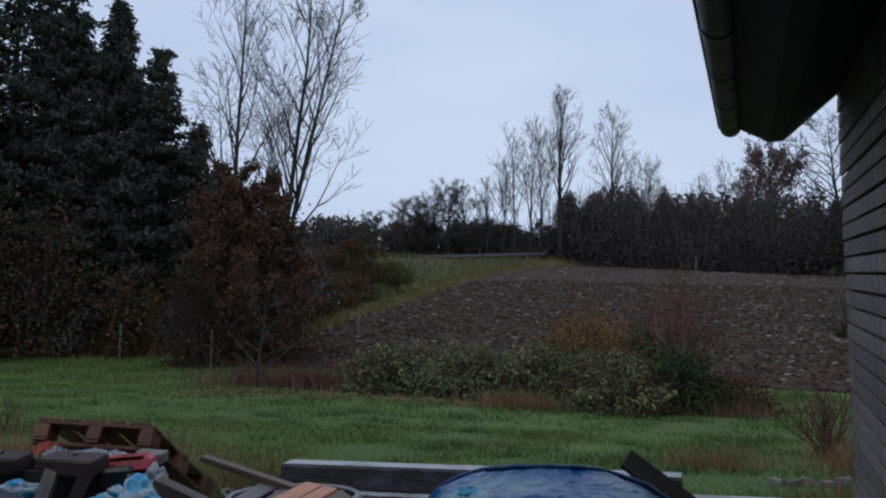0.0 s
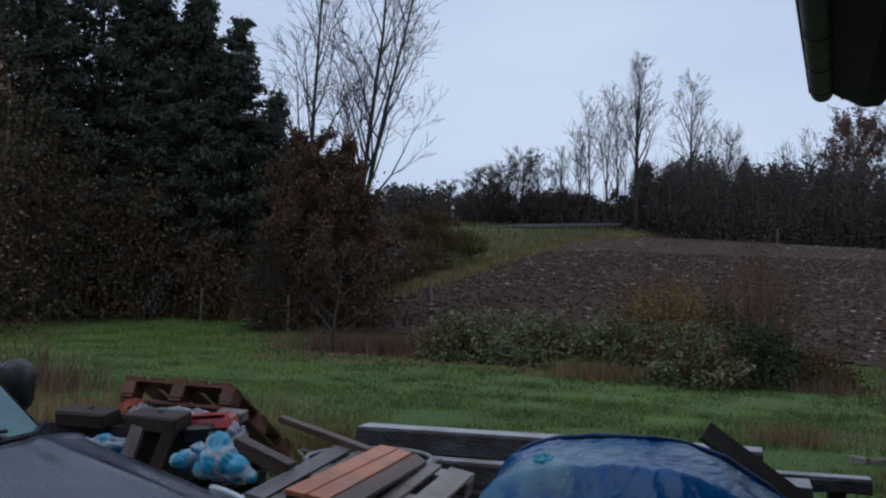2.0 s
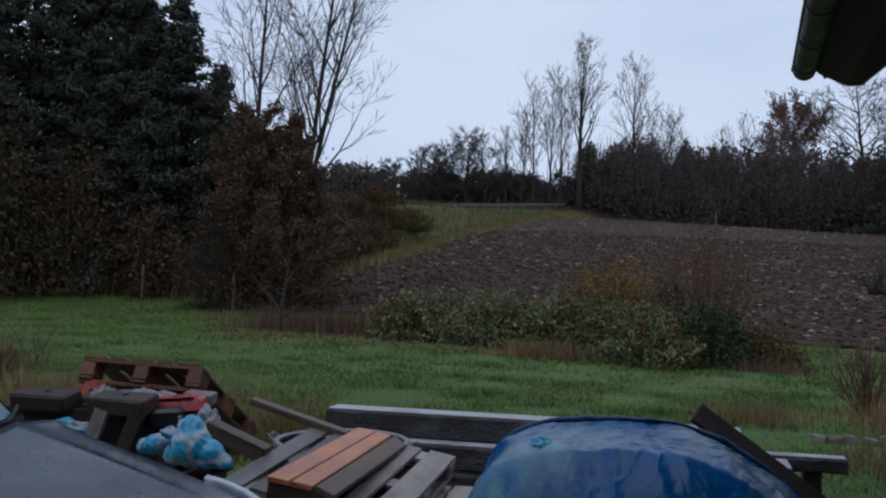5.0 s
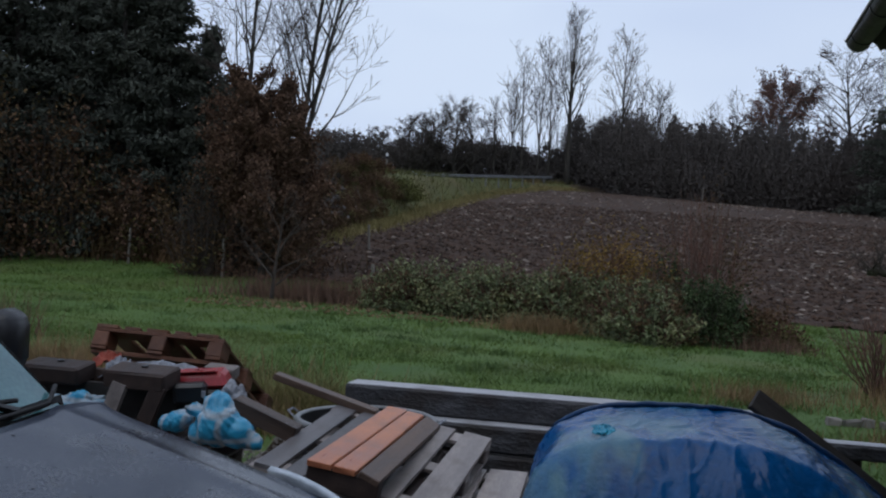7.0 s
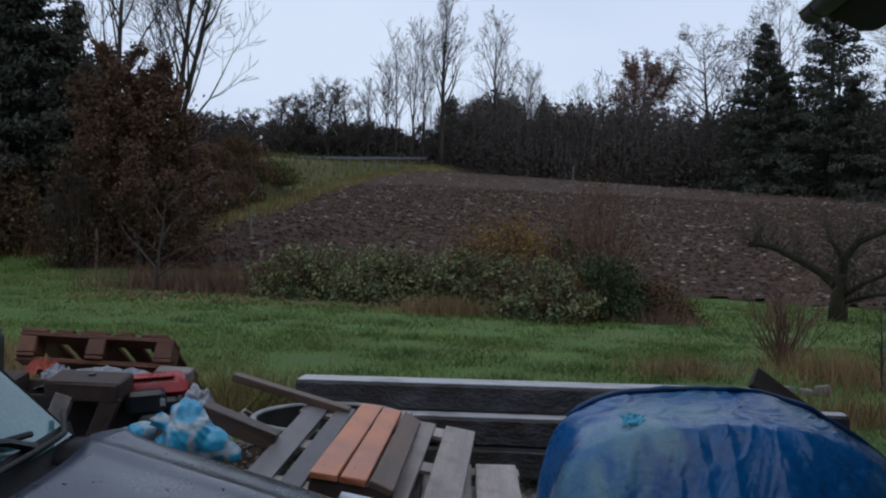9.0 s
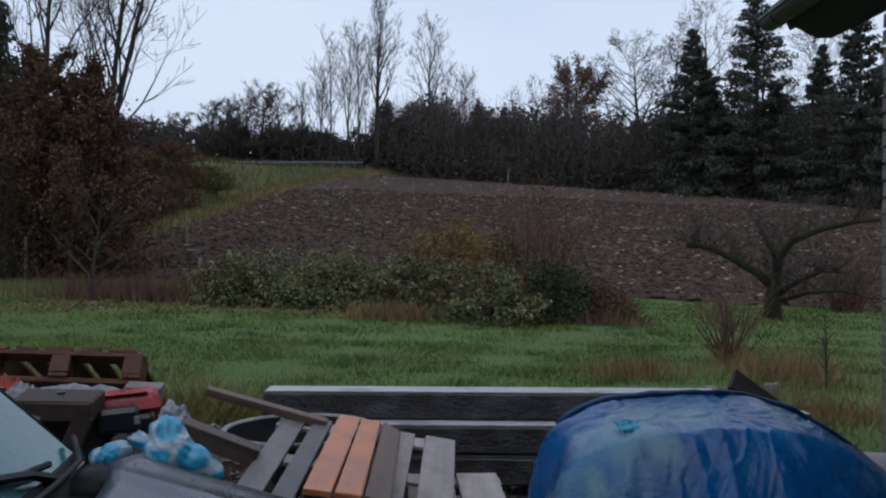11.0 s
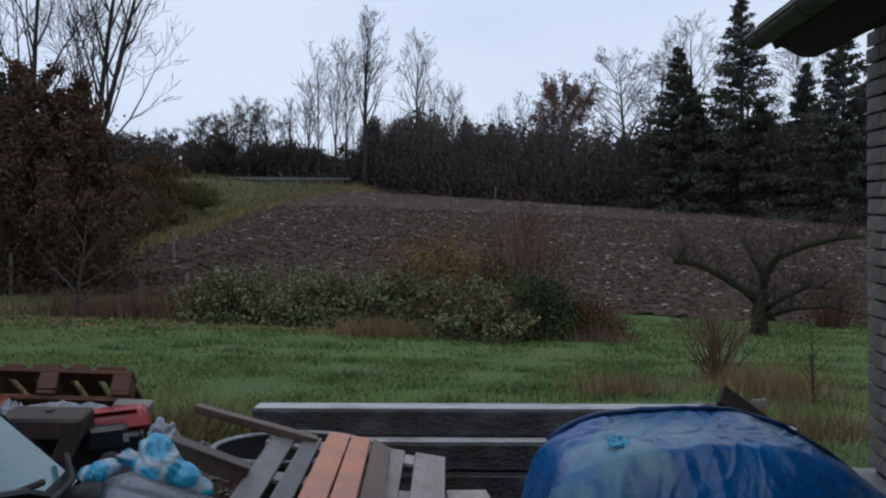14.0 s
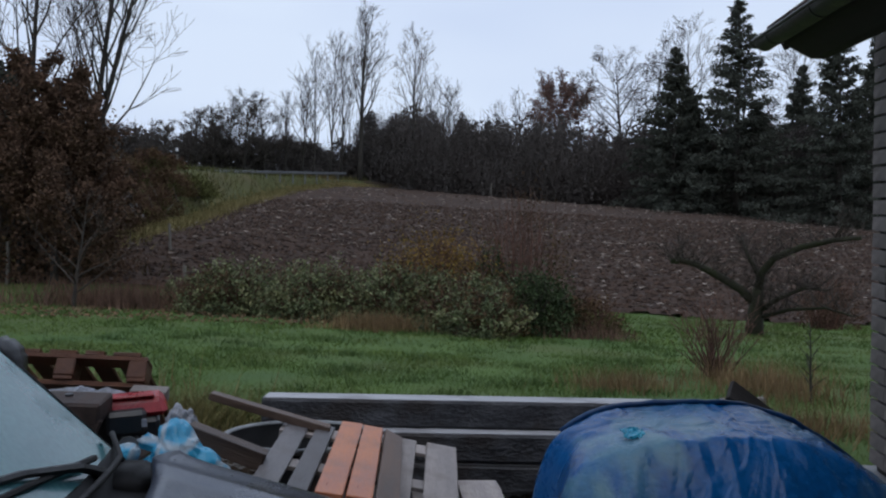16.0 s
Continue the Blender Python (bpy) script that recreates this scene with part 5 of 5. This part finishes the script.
blob("plastic_bag", pose(-2.75, 4.74, 0.69, 0, 0, 10), (0.2, 0.08, 0.10), M_bag, 5, 0.4, 5, 2.6, "cyan plastic bag stuffed under the broken pallet", "bag")
blob("plastic_bag", pose(-1.86, 4.84, 0.80, 0, 0, 0), (0.075, 0.05, 0.10), M_white, 7, 0.6, 4, 2.2, "whitish plastic bag in the heap", "bag")


def sheeting(x, y, z, sx, sy, seed, mt, label, yaw=0):
    bm = bmesh.new()
    bmesh.ops.create_grid(bm, x_segments=26, y_segments=18, size=0.5)
    for v in bm.verts:
        p = v.co.copy()
        fold = noise.noise((p.x * 7, p.y * 7, seed)) * 0.035 + abs(noise.noise((p.x * 15, p.y * 13, seed + 4))) * 0.02
        edge = 1 + 0.15 * noise.noise((p.x * 3, p.y * 3, seed + 9))
        v.co = Vector((p.x * sx * edge, p.y * sy * edge, fold + 0.05 - 0.35 * (p.x ** 2 + p.y ** 2) * 0.6))
    ob = part("plastic_sheet", bm, mt)
    sol = ob.modifiers.new("thick", "SOLIDIFY")
    sol.thickness = 0.003
    ob.matrix_world = pose(x, y, z, 0, 4, yaw)
    return tagged(ob, label, "sheeting")


sheeting(-2.40, 5.09, 0.885, 0.66, 0.26, 2, M_white, "crumpled translucent plastic sheet on the heap", 8)
sheeting(-2.76, 5.06, 0.935, 0.17, 0.12, 6, M_redcloth, "orange-red crumpled plastic on the heap", 20)
sheeting(-2.66, 5.02, 0.915, 0.16, 0.10, 8, M_white, "white crumpled foil on the heap", 40)


M_blockwood = mat("grey_offcut_wood", (0.12, 0.10, 0.09), (0.24, 0.21, 0.19), 3, 0.6, 0.4, 30, stretch=(1, 4, 4))
ob = part("wood_block", board(0.19, 0.12, 0.07, 0.006, 0.003, 61), M_blockwood)
ob.matrix_world = pose(-2.215, 5.2, 0.855, 6, 4, 5)
tagged(ob, "small grey wooden offcut lying behind the engine", "block")


def engine():
    m = pose(-2.12, 5.02, 0.69, 4, -4, 14)
    thing = empty("petrol_engine", label="small petrol engine with a red cowl and black housing", category="engine")
    thing.matrix_world = m
    bm = bmesh.new()
    box(bm, -0.15, -0.09, 0.14, 0.16, 0.12, 0.235, 0.025)
    for v in bm.verts:
        if v.co.z > 0.2:
            v.co.x *= 0.9
            v.co.y = v.co.y * 0.85 + 0.01
    part("cowl", bm, M_red, thing, "glossy red cowl")
    bm = bmesh.new()
    box(bm, -0.12, -0.07, 0.238, 0.1, 0.0, 0.25, 0.005)
    part("vent_plate", bm, M_red, thing)
    bm = bmesh.new()
    box(bm, -0.16, -0.10, 0.0, 0.12, 0.10, 0.138, 0.02)
    part("housing", bm, M_black, thing)
    bm = bmesh.new()
    box(bm, -0.13, -0.19, 0.08, 0.06, -0.102, 0.2, 0.02)
    part("air_filter", bm, M_black, thing)
    bm = bmesh.new()
    box(bm, 0.035, -0.197, 0.12, 0.06, -0.191, 0.16, 0.002)
    part("plate", bm, M_white, thing)
    bm = bmesh.new()
    bmesh.ops.create_cone(bm, cap_ends=True, segments=20, radius1=0.055, radius2=0.05, depth=0.1, matrix=Matrix.Translation((-0.03, -0.14, 0.03)) @ Matrix.Rotation(1.57, 4, "X"))
    part("exhaust", bm, M_steel, thing)


engine()


M_tubrim = mat("pale_tub_rim", (0.15, 0.155, 0.155), (0.30, 0.31, 0.31), 6, 0.4, 0.2, 50)


def tub(x, y, r, h):
    thing = empty("plastic_tub", x, y, 0.0, label="large round grey plastic tub, dark inside", category="tub")
    n = 48

    def lathe(name, prof, mt):
        v = [(math.cos(2 * math.pi * k / n) * q, math.sin(2 * math.pi * k / n) * q * 0.97, z) for q, z in prof for k in range(n)]
        f = [(j * n + k, j * n + (k + 1) % n, (j + 1) * n + (k + 1) % n, (j + 1) * n + k) for j in range(len(prof) - 1) for k in range(n)]
        return raw(name, v, f, mt, thing, smooth=True)
    lathe("shell", [(0.02, 0.03), (r * 0.8, 0.03), (r * 0.84, 0.06), (r - 0.03, h - 0.02), (r - 0.03, h - 0.008), (r - 0.012, h - 0.02), (r * 0.86, 0.02), (r * 0.82, 0.0), (0.02, 0.0)], M_rubber)
    lathe("rim", [(r - 0.034, h - 0.006), (r - 0.03, h + 0.006), (r - 0.008, h + 0.008), (r + 0.008, h - 0.004), (r + 0.008, h - 0.026), (r - 0.002, h - 0.03), (r - 0.014, h - 0.018)], M_tubrim)
    for s in (-1, 1):
        a = [(s * (r + 0.005), -0.07, h - 0.02), (s * (r + 0.06), -0.05, h + 0.02), (s * (r + 0.06), 0.05, h + 0.02), (s * (r + 0.005), 0.07, h - 0.02)]
        v, f = hose(a, 0.008, 0.008, 6)
        raw("handle", v, f, M_white, thing, "pale rope handle")


tub(-1.38, 5.98, 0.48, 0.535)


# ---- covered pile ----
def tarp():
    thing = empty("tarpaulin", 0.76, 4.06, 0, label="blue tarpaulin with faded patches over a pile", category="tarpaulin")
    cx, cy, hx, hy = 0.76, 4.06, 0.935, 0.95
    nr, na = 100, 300

    def height(x, y, q):
        crest = np.interp(x + cx, [-0.2, 0.0, 0.2, 0.5, 0.85, 1.05, 1.34, 1.75], [0.87, 0.925, 0.98, 1.015, 1.0, 0.935, 0.75, 0.42]) - 0.13 * max(0, 4.6 - (y + cy)) - 0.34 * max(0, y + cy - 4.5)
        d = max(0, 4.02 - (y + cy))
        return max(0.12, crest - 1.5 * d * d / (d + 0.14)) * (max(0, 1 - q ** 15)) ** 0.5
    v = []
    for i in range(nr + 1):
        s = (i / nr) ** 0.8
        for k in range(na):
            a = 2 * math.pi * k / na
            c, d = math.cos(a), math.sin(a)
            sx, sy = math.copysign(abs(c) ** 0.62, c) * s, math.copysign(abs(d) ** 0.62, d) * s
            x, y = hx * sx, hy * sy
            q = (abs(sx) ** 5 + abs(sy) ** 5) ** 0.2
            z = height(x, y, q)
            w = q ** 2
            fold = noise.noise((a * 5.5 + 3, s * 0.9, 0)) * 0.06 * w + noise.noise((a * 16, s * 1.6, 7)) * 0.03 * w
            wx, wy = x + 0.10 * noise.noise((x * 3, y * 3, 11)), y + 0.10 * noise.noise((x * 3, y * 3, 17))
            ridge = lambda u, w_, sd: (1 - min(1, abs(noise.noise((u, w_, sd))) * 3.2)) ** 2
            dent = noise.noise((x * 2.6, y * 2.6, 2)) * 0.016 + 0.006 * ridge(wx * 2.2 + wy * 0.8, wy * 1.0, 5) - 0.006 * ridge(wx * 3.2 - wy * 2.2, wy * 3 + wx, 9)
            dent += 0.006 * ridge(wx * 6 + wy * 2, wy * 2.6, 21) + 0.006 * ridge(wx * 9 - wy * 6, wy * 8, 27) - 0.02
            front = min(1, 5 * max(0, 4.05 - (y + cy)))
            fan, reach = math.atan2(x + 0.25, 0.75 - y), math.hypot(x + 0.25, 0.75 - y)
            dent += front * (0.016 * noise.noise((fan * 9, reach * 1.3, 31)) + 0.018 * ridge(fan * 4.5 + 0.4 * wx, reach * 1.1, 33) + 0.010 * ridge(wx * 3 + wy * 3.5, wy * 1.5, 35))
            v.append((x + c * fold, y + d * fold, max(0.0, z + dent * (1 - q ** 6)) + 0.004))
    f = [(i * na + k, i * na + (k + 1) % na, (i + 1) * na + (k + 1) % na, (i + 1) * na + k) for i in range(nr) for k in range(na)]
    raw("sheet", v, f, M_tarp, thing, smooth=True)
    rnd = random.Random(6)
    seg = []
    for k in range(26):
        x = -0.80 + 1.55 * k / 25
        y = 0.45 + 0.04 * math.sin(k * 0.5) + rnd.uniform(-0.012, 0.012)
        q = ((abs(x) / hx) ** 5 + (abs(y) / hy) ** 5) ** 0.2
        p = (x, y, height(x, y, q) + 0.0 + rnd.uniform(-0.006, 0.006))
        seg.append(p)
    vv, ff = hose(seg, 0.015, 0.012, 7)
    raw("rolled_hem", vv, ff, M_tarpdark, thing, "dark blue rolled hem", smooth=True)
    bm = bmesh.new()
    bmesh.ops.create_grid(bm, x_segments=12, y_segments=10, size=0.5)
    for q in bm.verts:
        r = 1 + 0.3 * noise.noise((q.co.x * 2, q.co.y * 2, 1)) - 0.5 * q.co.length_squared
        q.co = Vector((q.co.x * 0.12 * r, q.co.y * 0.10 * r, 0.008 + 0.012 * noise.noise((q.co.x * 9, q.co.y * 9, 3))))
    ob = part("patch", bm, M_cyan, thing, "bright cyan crumpled patch")
    ob.matrix_basis = pose(0.19 - cx, 4.13 - cy, 0.915, 18, -4, 20)
    ob.modifiers.new("thick", "SOLIDIFY").thickness = 0.004
    return thing


tarp()
loose("dark_board", (0.97, 5.06, 0.965), (2.1, 5.0, 0.14), 0.13, 0.03, M_soffit, "black board leaning behind the covered pile", 12, "board", (0.35, -0.8, 0.5))


# ---- car ----
def car():
    """Nose towards +x; the camera passes its near flank."""
    yc = 1.93
    thing = empty("car", -2.5, yc, 0, label="dark grey van with a wet short bonnet", category="car")
    o = Vector(thing.location)

    def sec(x, w, z0, z1, n=28, p=5.0):
        """A rounded section of half-width w from z0 to z1."""
        out = []
        for k in range(n):
            a = 2 * math.pi * k / n
            c, d = math.cos(a), math.sin(a)
            yy = math.copysign(abs(c) ** (2 / p), c) * w
            zz = (z0 + z1) / 2 + math.copysign(abs(d) ** (2 / p), d) * (z1 - z0) / 2
            out.append((x - o.x, yy, zz))
        return out
    n = 40
    rows = [sec(x, w, a, b, n) for x, w, a, b in ((-0.40, 0.60, 0.40, 0.66), (-0.44, 0.68, 0.32, 0.80), (-0.52, 0.74, 0.28, 0.88), (-0.62, 0.785, 0.25, 0.94), (-0.80, 0.80, 0.24, 0.985), (-1.1, 0.81, 0.24, 1.04),
                                                   (-1.40, 0.825, 0.24, 1.07), (-1.47, 0.83, 0.24, 1.075), (-1.52, 0.83, 0.24, 1.08), (-2.2, 0.87, 0.22, 1.10), (-3.6, 0.87, 0.22, 1.10), (-4.5, 0.85, 0.26, 1.10), (-4.62, 0.78, 0.35, 1.0))]
    v = [p for r in rows for p in r]
    f = [(i * n + k, i * n + (k + 1) % n, (i + 1) * n + (k + 1) % n, (i + 1) * n + k) for i in range(len(rows) - 1) for k in range(n)]
    f += [tuple(range(n)), tuple(reversed(range((len(rows) - 1) * n, len(rows) * n)))]
    raw("body", v, f, M_carpaint, thing, "wet dark grey paint with drops", smooth=True)

    # bonnet: a crowned panel with two creases
    xs, ys = np.linspace(-0.60, -1.455, 20), np.linspace(-0.80, 0.80, 41)
    v = []
    for x in xs:
        t = (x + 0.60) / -0.855
        zc = 0.94 + 0.27 * t - 0.05 * t * t
        wmax = 0.745 + 0.05 * t
        for yy in ys:
            q = yy / 0.80
            back = 0.05 * (1 - q * q) if t > 0.999 else 0
            z = zc + 0.022 * (1 - q ** 2) - 0.012 * (max(0, abs(q) - 0.9) / 0.1) ** 2 + 0.010 * math.exp(-((abs(q) - 0.62 - 0.06 * t) / 0.05) ** 2)
            v.append((x - o.x + 0.05 * (1 - q * q) * (1 - t) + 0.16 * (1 - q * q) * t ** 3 + 0.09 * float(ss(0.78, 1.0, abs(q))) * t ** 8 - 0.022 * t + (0.05 * ss(0.8, 1.0, abs(q)) * -1 * (1 - t)), q * wmax, z))
    m = len(ys)
    f = [(i * m + k, i * m + k + 1, (i + 1) * m + k + 1, (i + 1) * m + k) for i in range(len(xs) - 1) for k in range(m - 1)]
    ob = raw("bonnet", v, f, M_carpaint, thing, smooth=True)
    sol = ob.modifiers.new("thick", "SOLIDIFY")
    sol.thickness, sol.offset = 0.02, -1

    # rain standing on the bonnet
    rd = np.random.default_rng(12)
    rows_, cols = rd.uniform(0, len(xs) - 1.01, 260), rd.uniform(1, m - 2.01, 260)
    grid = np.array(v).reshape(len(xs), m, 3)
    ri, ci = rows_.astype(int), cols.astype(int)
    fr, fc = (rows_ - ri)[:, None], (cols - ci)[:, None]
    spot = (grid[ri, ci] * (1 - fr) + grid[ri + 1, ci] * fr) * (1 - fc) + (grid[ri, ci + 1] * (1 - fr) + grid[ri + 1, ci + 1] * fr) * fc
    vv, ff = lumps(spot[:, 0], spot[:, 1], spot[:, 2] + 0.0005, rd.gamma(2.0, 0.0012, 260) + 0.001, 0.18)
    tagged(raw("rain_film", vv, ff, M_drop, thing, "beaded rain on the paint", smooth=True), kind="stuff")

    # greenhouse: roof and pillars as a shell behind the windscreen
    def quad(name, a, b, c, d, mt, bow=0.0, label=""):
        nn = 22
        vv = []
        for i in range(nn + 1):
            for k in range(nn + 1):
                u, w = i / nn, k / nn
                p = Vector(a).lerp(Vector(b), u).lerp(Vector(d).lerp(Vector(c), u), w)
                p.x += bow * (1 - (2 * u - 1) ** 2)
                vv.append((p.x - o.x, p.y, p.z))
        ff = [(i * (nn + 1) + k, i * (nn + 1) + k + 1, (i + 1) * (nn + 1) + k + 1, (i + 1) * (nn + 1) + k) for i in range(nn) for k in range(nn)]
        ob_ = raw(name, vv, ff, mt, thing, label)
        s_ = ob_.modifiers.new("thick", "SOLIDIFY")
        s_.thickness = 0.008
        return ob_
    quad("windscreen", (-1.53, -0.765, 1.13), (-1.53, 0.765, 1.13), (-2.18, 0.665, 1.745), (-2.18, -0.665, 1.745), M_glass, 0.045, "windscreen reflecting the pale sky")
    quad("roof", (-2.18, -0.66, 1.76), (-2.18, 0.66, 1.76), (-4.4, 0.66, 1.80), (-4.4, -0.66, 1.80), M_carpaint, 0.03)
    quad("tailgate", (-4.58, 0.76, 1.09), (-4.58, -0.76, 1.09), (-4.42, -0.66, 1.80), (-4.42, 0.66, 1.80), M_carpaint)
    for s in (-1, 1):
        vv, ff = hose([(-1.53 - o.x, s * 0.77, 1.12), (-1.78 - o.x, s * 0.737, 1.36), (-2.03 - o.x, s * 0.698, 1.60), (-2.22 - o.x, s * 0.668, 1.775)], 0.017, 0.015, 8)
        raw("pillar", vv, ff, M_matt, thing, smooth=True)
        quad("side_window", (-1.72, s * 0.775, 1.08), (-3.0, s * 0.79, 1.08), (-3.0, s * 0.675, 1.74), (-2.26, s * 0.675, 1.74), M_glass)
        quad("rear_side_panel", (-3.02, s * 0.80, 1.09), (-4.5, s * 0.80, 1.09), (-4.4, s * 0.67, 1.79), (-3.02, s * 0.67, 1.79), M_carpaint)
        quad("roof_rail", (-2.2, s * 0.67, 1.70), (-3.05, s * 0.67, 1.70), (-3.05, s * 0.655, 1.79), (-2.2, s * 0.655, 1.77), M_carpaint)
        # mirror
        bm = bmesh.new()
        box(bm, -0.06, -0.1, -0.12, 0.06, 0.1, 0.12, 0.045)
        bmesh.ops.bevel(bm, geom=bm.edges[:], offset=0.012, segments=2, affect="EDGES")
        ob = part("mirror", bm, M_black, thing, "black mirror housing", smooth=True)
        ob.matrix_basis = pose(-1.96 - o.x, s * 1.09, 1.285, 0, 0, s * 8)
        bm = bmesh.new()
        box(bm, -0.006, -0.085, -0.1, 0.0, 0.085, 0.1, 0.004)
        part("mirror_glass", bm, M_chrome, ob).location = (-0.062, 0, 0)
        bm = bmesh.new()
        box(bm, -0.03, -0.12, -0.03, 0.03, 0.08, 0.02, 0.01)
        part("mirror_arm", bm, M_black, thing).location = (-1.9 - o.x, s * 0.93, 1.19)
        # headlight wrapping the corner
        vv, ff = [], []
        for k in range(9):
            a = k / 8
            px, py = -0.83 + 0.36 * a ** 0.8, 0.80 - 0.14 * a - 0.10 * a * a
            for z, ins in ((0.985 - 0.05 * a, 0.02), (0.93 - 0.05 * a, -0.016), (0.80 - 0.03 * a, -0.02), (0.76, 0.012)):
                vv.append((px - o.x - ins * a, s * (py - ins * (1 - a * 0.5)), z))
        for k in range(8):
            for j in range(3):
                ff.append((k * 4 + j, k * 4 + j + 1, (k + 1) * 4 + j + 1, (k + 1) * 4 + j))
        ob = raw("headlight", vv, ff, M_lens, thing, "clear headlight lens", smooth=True)
        s_ = ob.modifiers.new("thick", "SOLIDIFY")
        s_.thickness = 0.02
        # wheels
        for x in (-1.05, -3.75):
            bm = bmesh.new()
            bmesh.ops.create_cone(bm, cap_ends=True, segments=36, radius1=0.32, radius2=0.32, depth=0.2, matrix=Matrix.Rotation(1.5708, 4, "X"))
            bmesh.ops.bevel(bm, geom=[e for e in bm.edges if abs(abs(e.verts[0].co.y) - 0.1) < 0.001 and abs(e.verts[0].co.y - e.verts[1].co.y) < 0.001], offset=0.03, segments=2, affect="EDGES")
            wheel = part("wheel", bm, M_rubber, thing, smooth=False)
            wheel.location = (x - o.x, s * 0.79, 0.32)
            bm = bmesh.new()
            bmesh.ops.create_cone(bm, cap_ends=True, segments=28, radius1=0.2, radius2=0.17, depth=0.03, matrix=Matrix.Rotation(-1.5708 * s, 4, "X"))
            part("rim", bm, M_steel, wheel).location = (0, s * 0.11, 0)
    # black scuttle in front of the windscreen, with its trim and wipers
    v, f, nn = [], [], 30
    for k in range(nn + 1):
        q = -1 + 2 * k / nn
        yy = q * 0.80
        b0 = -1.48 + 0.16 * (1 - q * q) + 0.09 * float(ss(0.78, 1.0, abs(q)))
        for x, z in ((b0 + 0.02, 1.128 + 0.01 * (1 - q * q)), (b0 - 0.012, 1.085), (-1.525 + 0.06 * (1 - q * q), 1.10), (-1.545 + 0.06 * (1 - q * q), 1.165)):
            v.append((x - o.x, yy, z))
    for k in range(nn):
        for j in range(3):
            f.append((k * 4 + j, (k + 1) * 4 + j, (k + 1) * 4 + j + 1, k * 4 + j + 1))
    ob = raw("scuttle", v, f, M_matt, thing, "black plastic scuttle panel", smooth=True)
    s_ = ob.modifiers.new("thick", "SOLIDIFY")
    s_.thickness = 0.012
    for s in (-1, 1):
        bm = bmesh.new()
        box(bm, -1.66 - o.x, 0.60 if s > 0 else -0.825, 1.04, -1.42 - o.x, 0.825 if s > 0 else -0.60, 1.128, 0.035)
        bmesh.ops.bevel(bm, geom=bm.edges[:], offset=0.012, segments=2, affect="EDGES")
        part("scuttle_corner", bm, M_matt, thing, "black plastic scuttle corner", smooth=True)
    # seal strip along the foot of the windscreen, turning up at its corners
    strip = []
    for k in range(31):
        q = -1 + 2 * k / 30
        lift = 0.04 * max(0, abs(q) - 0.86) / 0.14
        strip.append((-1.518 + 0.055 * (1 - q * q) - 1.0 * lift - o.x, q * 0.785, 1.158 + 0.9 * lift))
    vv, ff = hose(strip, 0.0075, 0.0075, 8)
    raw("seal_strip", vv, ff, M_rubber, thing, "wet black rubber strip", smooth=True)
    for y0, y1 in ((0.52, -0.05), (-0.12, -0.66)):
        vv, ff = hose([(-1.50 - o.x, y0, 1.16), (-1.515 - o.x, y0 - 0.1, 1.195), (-1.56 - o.x, (y0 + y1) / 2, 1.225), (-1.60 - o.x, y1, 1.25)], 0.013, 0.007, 6)
        raw("wiper_arm", vv, ff, M_black, thing)
        vv, ff = hose([(-1.525 - o.x, y0 + 0.03, 1.185), (-1.545 - o.x, (y0 + y1) / 2, 1.205), (-1.575 - o.x, y1 - 0.05, 1.215)], 0.008, 0.006, 6)
        raw("wiper_blade", vv, ff, M_rubber, thing)
    # grille and bumper
    bm = bmesh.new()
    box(bm, -0.43 - o.x, -0.4, 0.62, -0.385 - o.x, 0.4, 0.76, 0.01)
    part("grille", bm, M_black, thing)
    bm = bmesh.new()
    box(bm, -0.52 - o.x, -0.76, 0.3, -0.36 - o.x, 0.76, 0.52, 0.04)
    part("bumper", bm, M_rubber, thing)
    thing.location = (-2.5, yc, 0)


car()

# ---- low heap of chippings between the pallets and the tub ----
def chippings(cx, cy, r, h):
    thing = empty("chippings_heap", cx, cy, 0, label="low heap of pale wet chippings beside the tub", category="rubble")
    n = 28
    prof = [(1.0, 0.0), (0.82, 0.25), (0.6, 0.6), (0.35, 0.88), (0.08, 1.0)]
    v = [(math.cos(6.2832 * k / n) * r * q * (1 + 0.1 * math.sin(k * 1.7)), math.sin(6.2832 * k / n) * r * q * 0.8, h * z) for q, z in prof for k in range(n)]
    f = [(j * n + k, j * n + (k + 1) % n, (j + 1) * n + (k + 1) % n, (j + 1) * n + k) for j in range(len(prof) - 1) for k in range(n)]
    f.append(tuple(range((len(prof) - 1) * n, len(prof) * n)))
    raw("mound", v, f, M_litter, thing, smooth=True)
    a, q = rng.uniform(0, 6.283, 1500), np.sqrt(rng.uniform(0.0, 1.0, 1500))
    z = np.interp(q, [0.08, 0.35, 0.6, 0.82, 1.0], [1.0, 0.88, 0.6, 0.25, 0.0]) * h
    vv, ff = lumps(np.cos(a) * r * q, np.sin(a) * r * q * 0.8, z, rng.uniform(0.008, 0.024, 1500), 0.6)
    tagged(raw("chips", vv, ff, M_stone, thing), kind="stuff")


chippings(-1.72, 5.62, 0.42, 0.5)

# ---- gravel in the yard ----
x, y = scatter(9000, -3.5, 2.4, 4.4, 7.0)
v, f = lumps(x, y, land(x, y) + 0.004, rng.uniform(0.008, 0.028, len(x)), 0.7)
tagged(raw("gravel", v, f, mat("pebbles", (0.07, 0.058, 0.05), (0.26, 0.23, 0.21), 9, 0.5, 0.2, 50, island=0.6)), "loose wet gravel and pebbles in the yard", "gravel", kind="stuff")
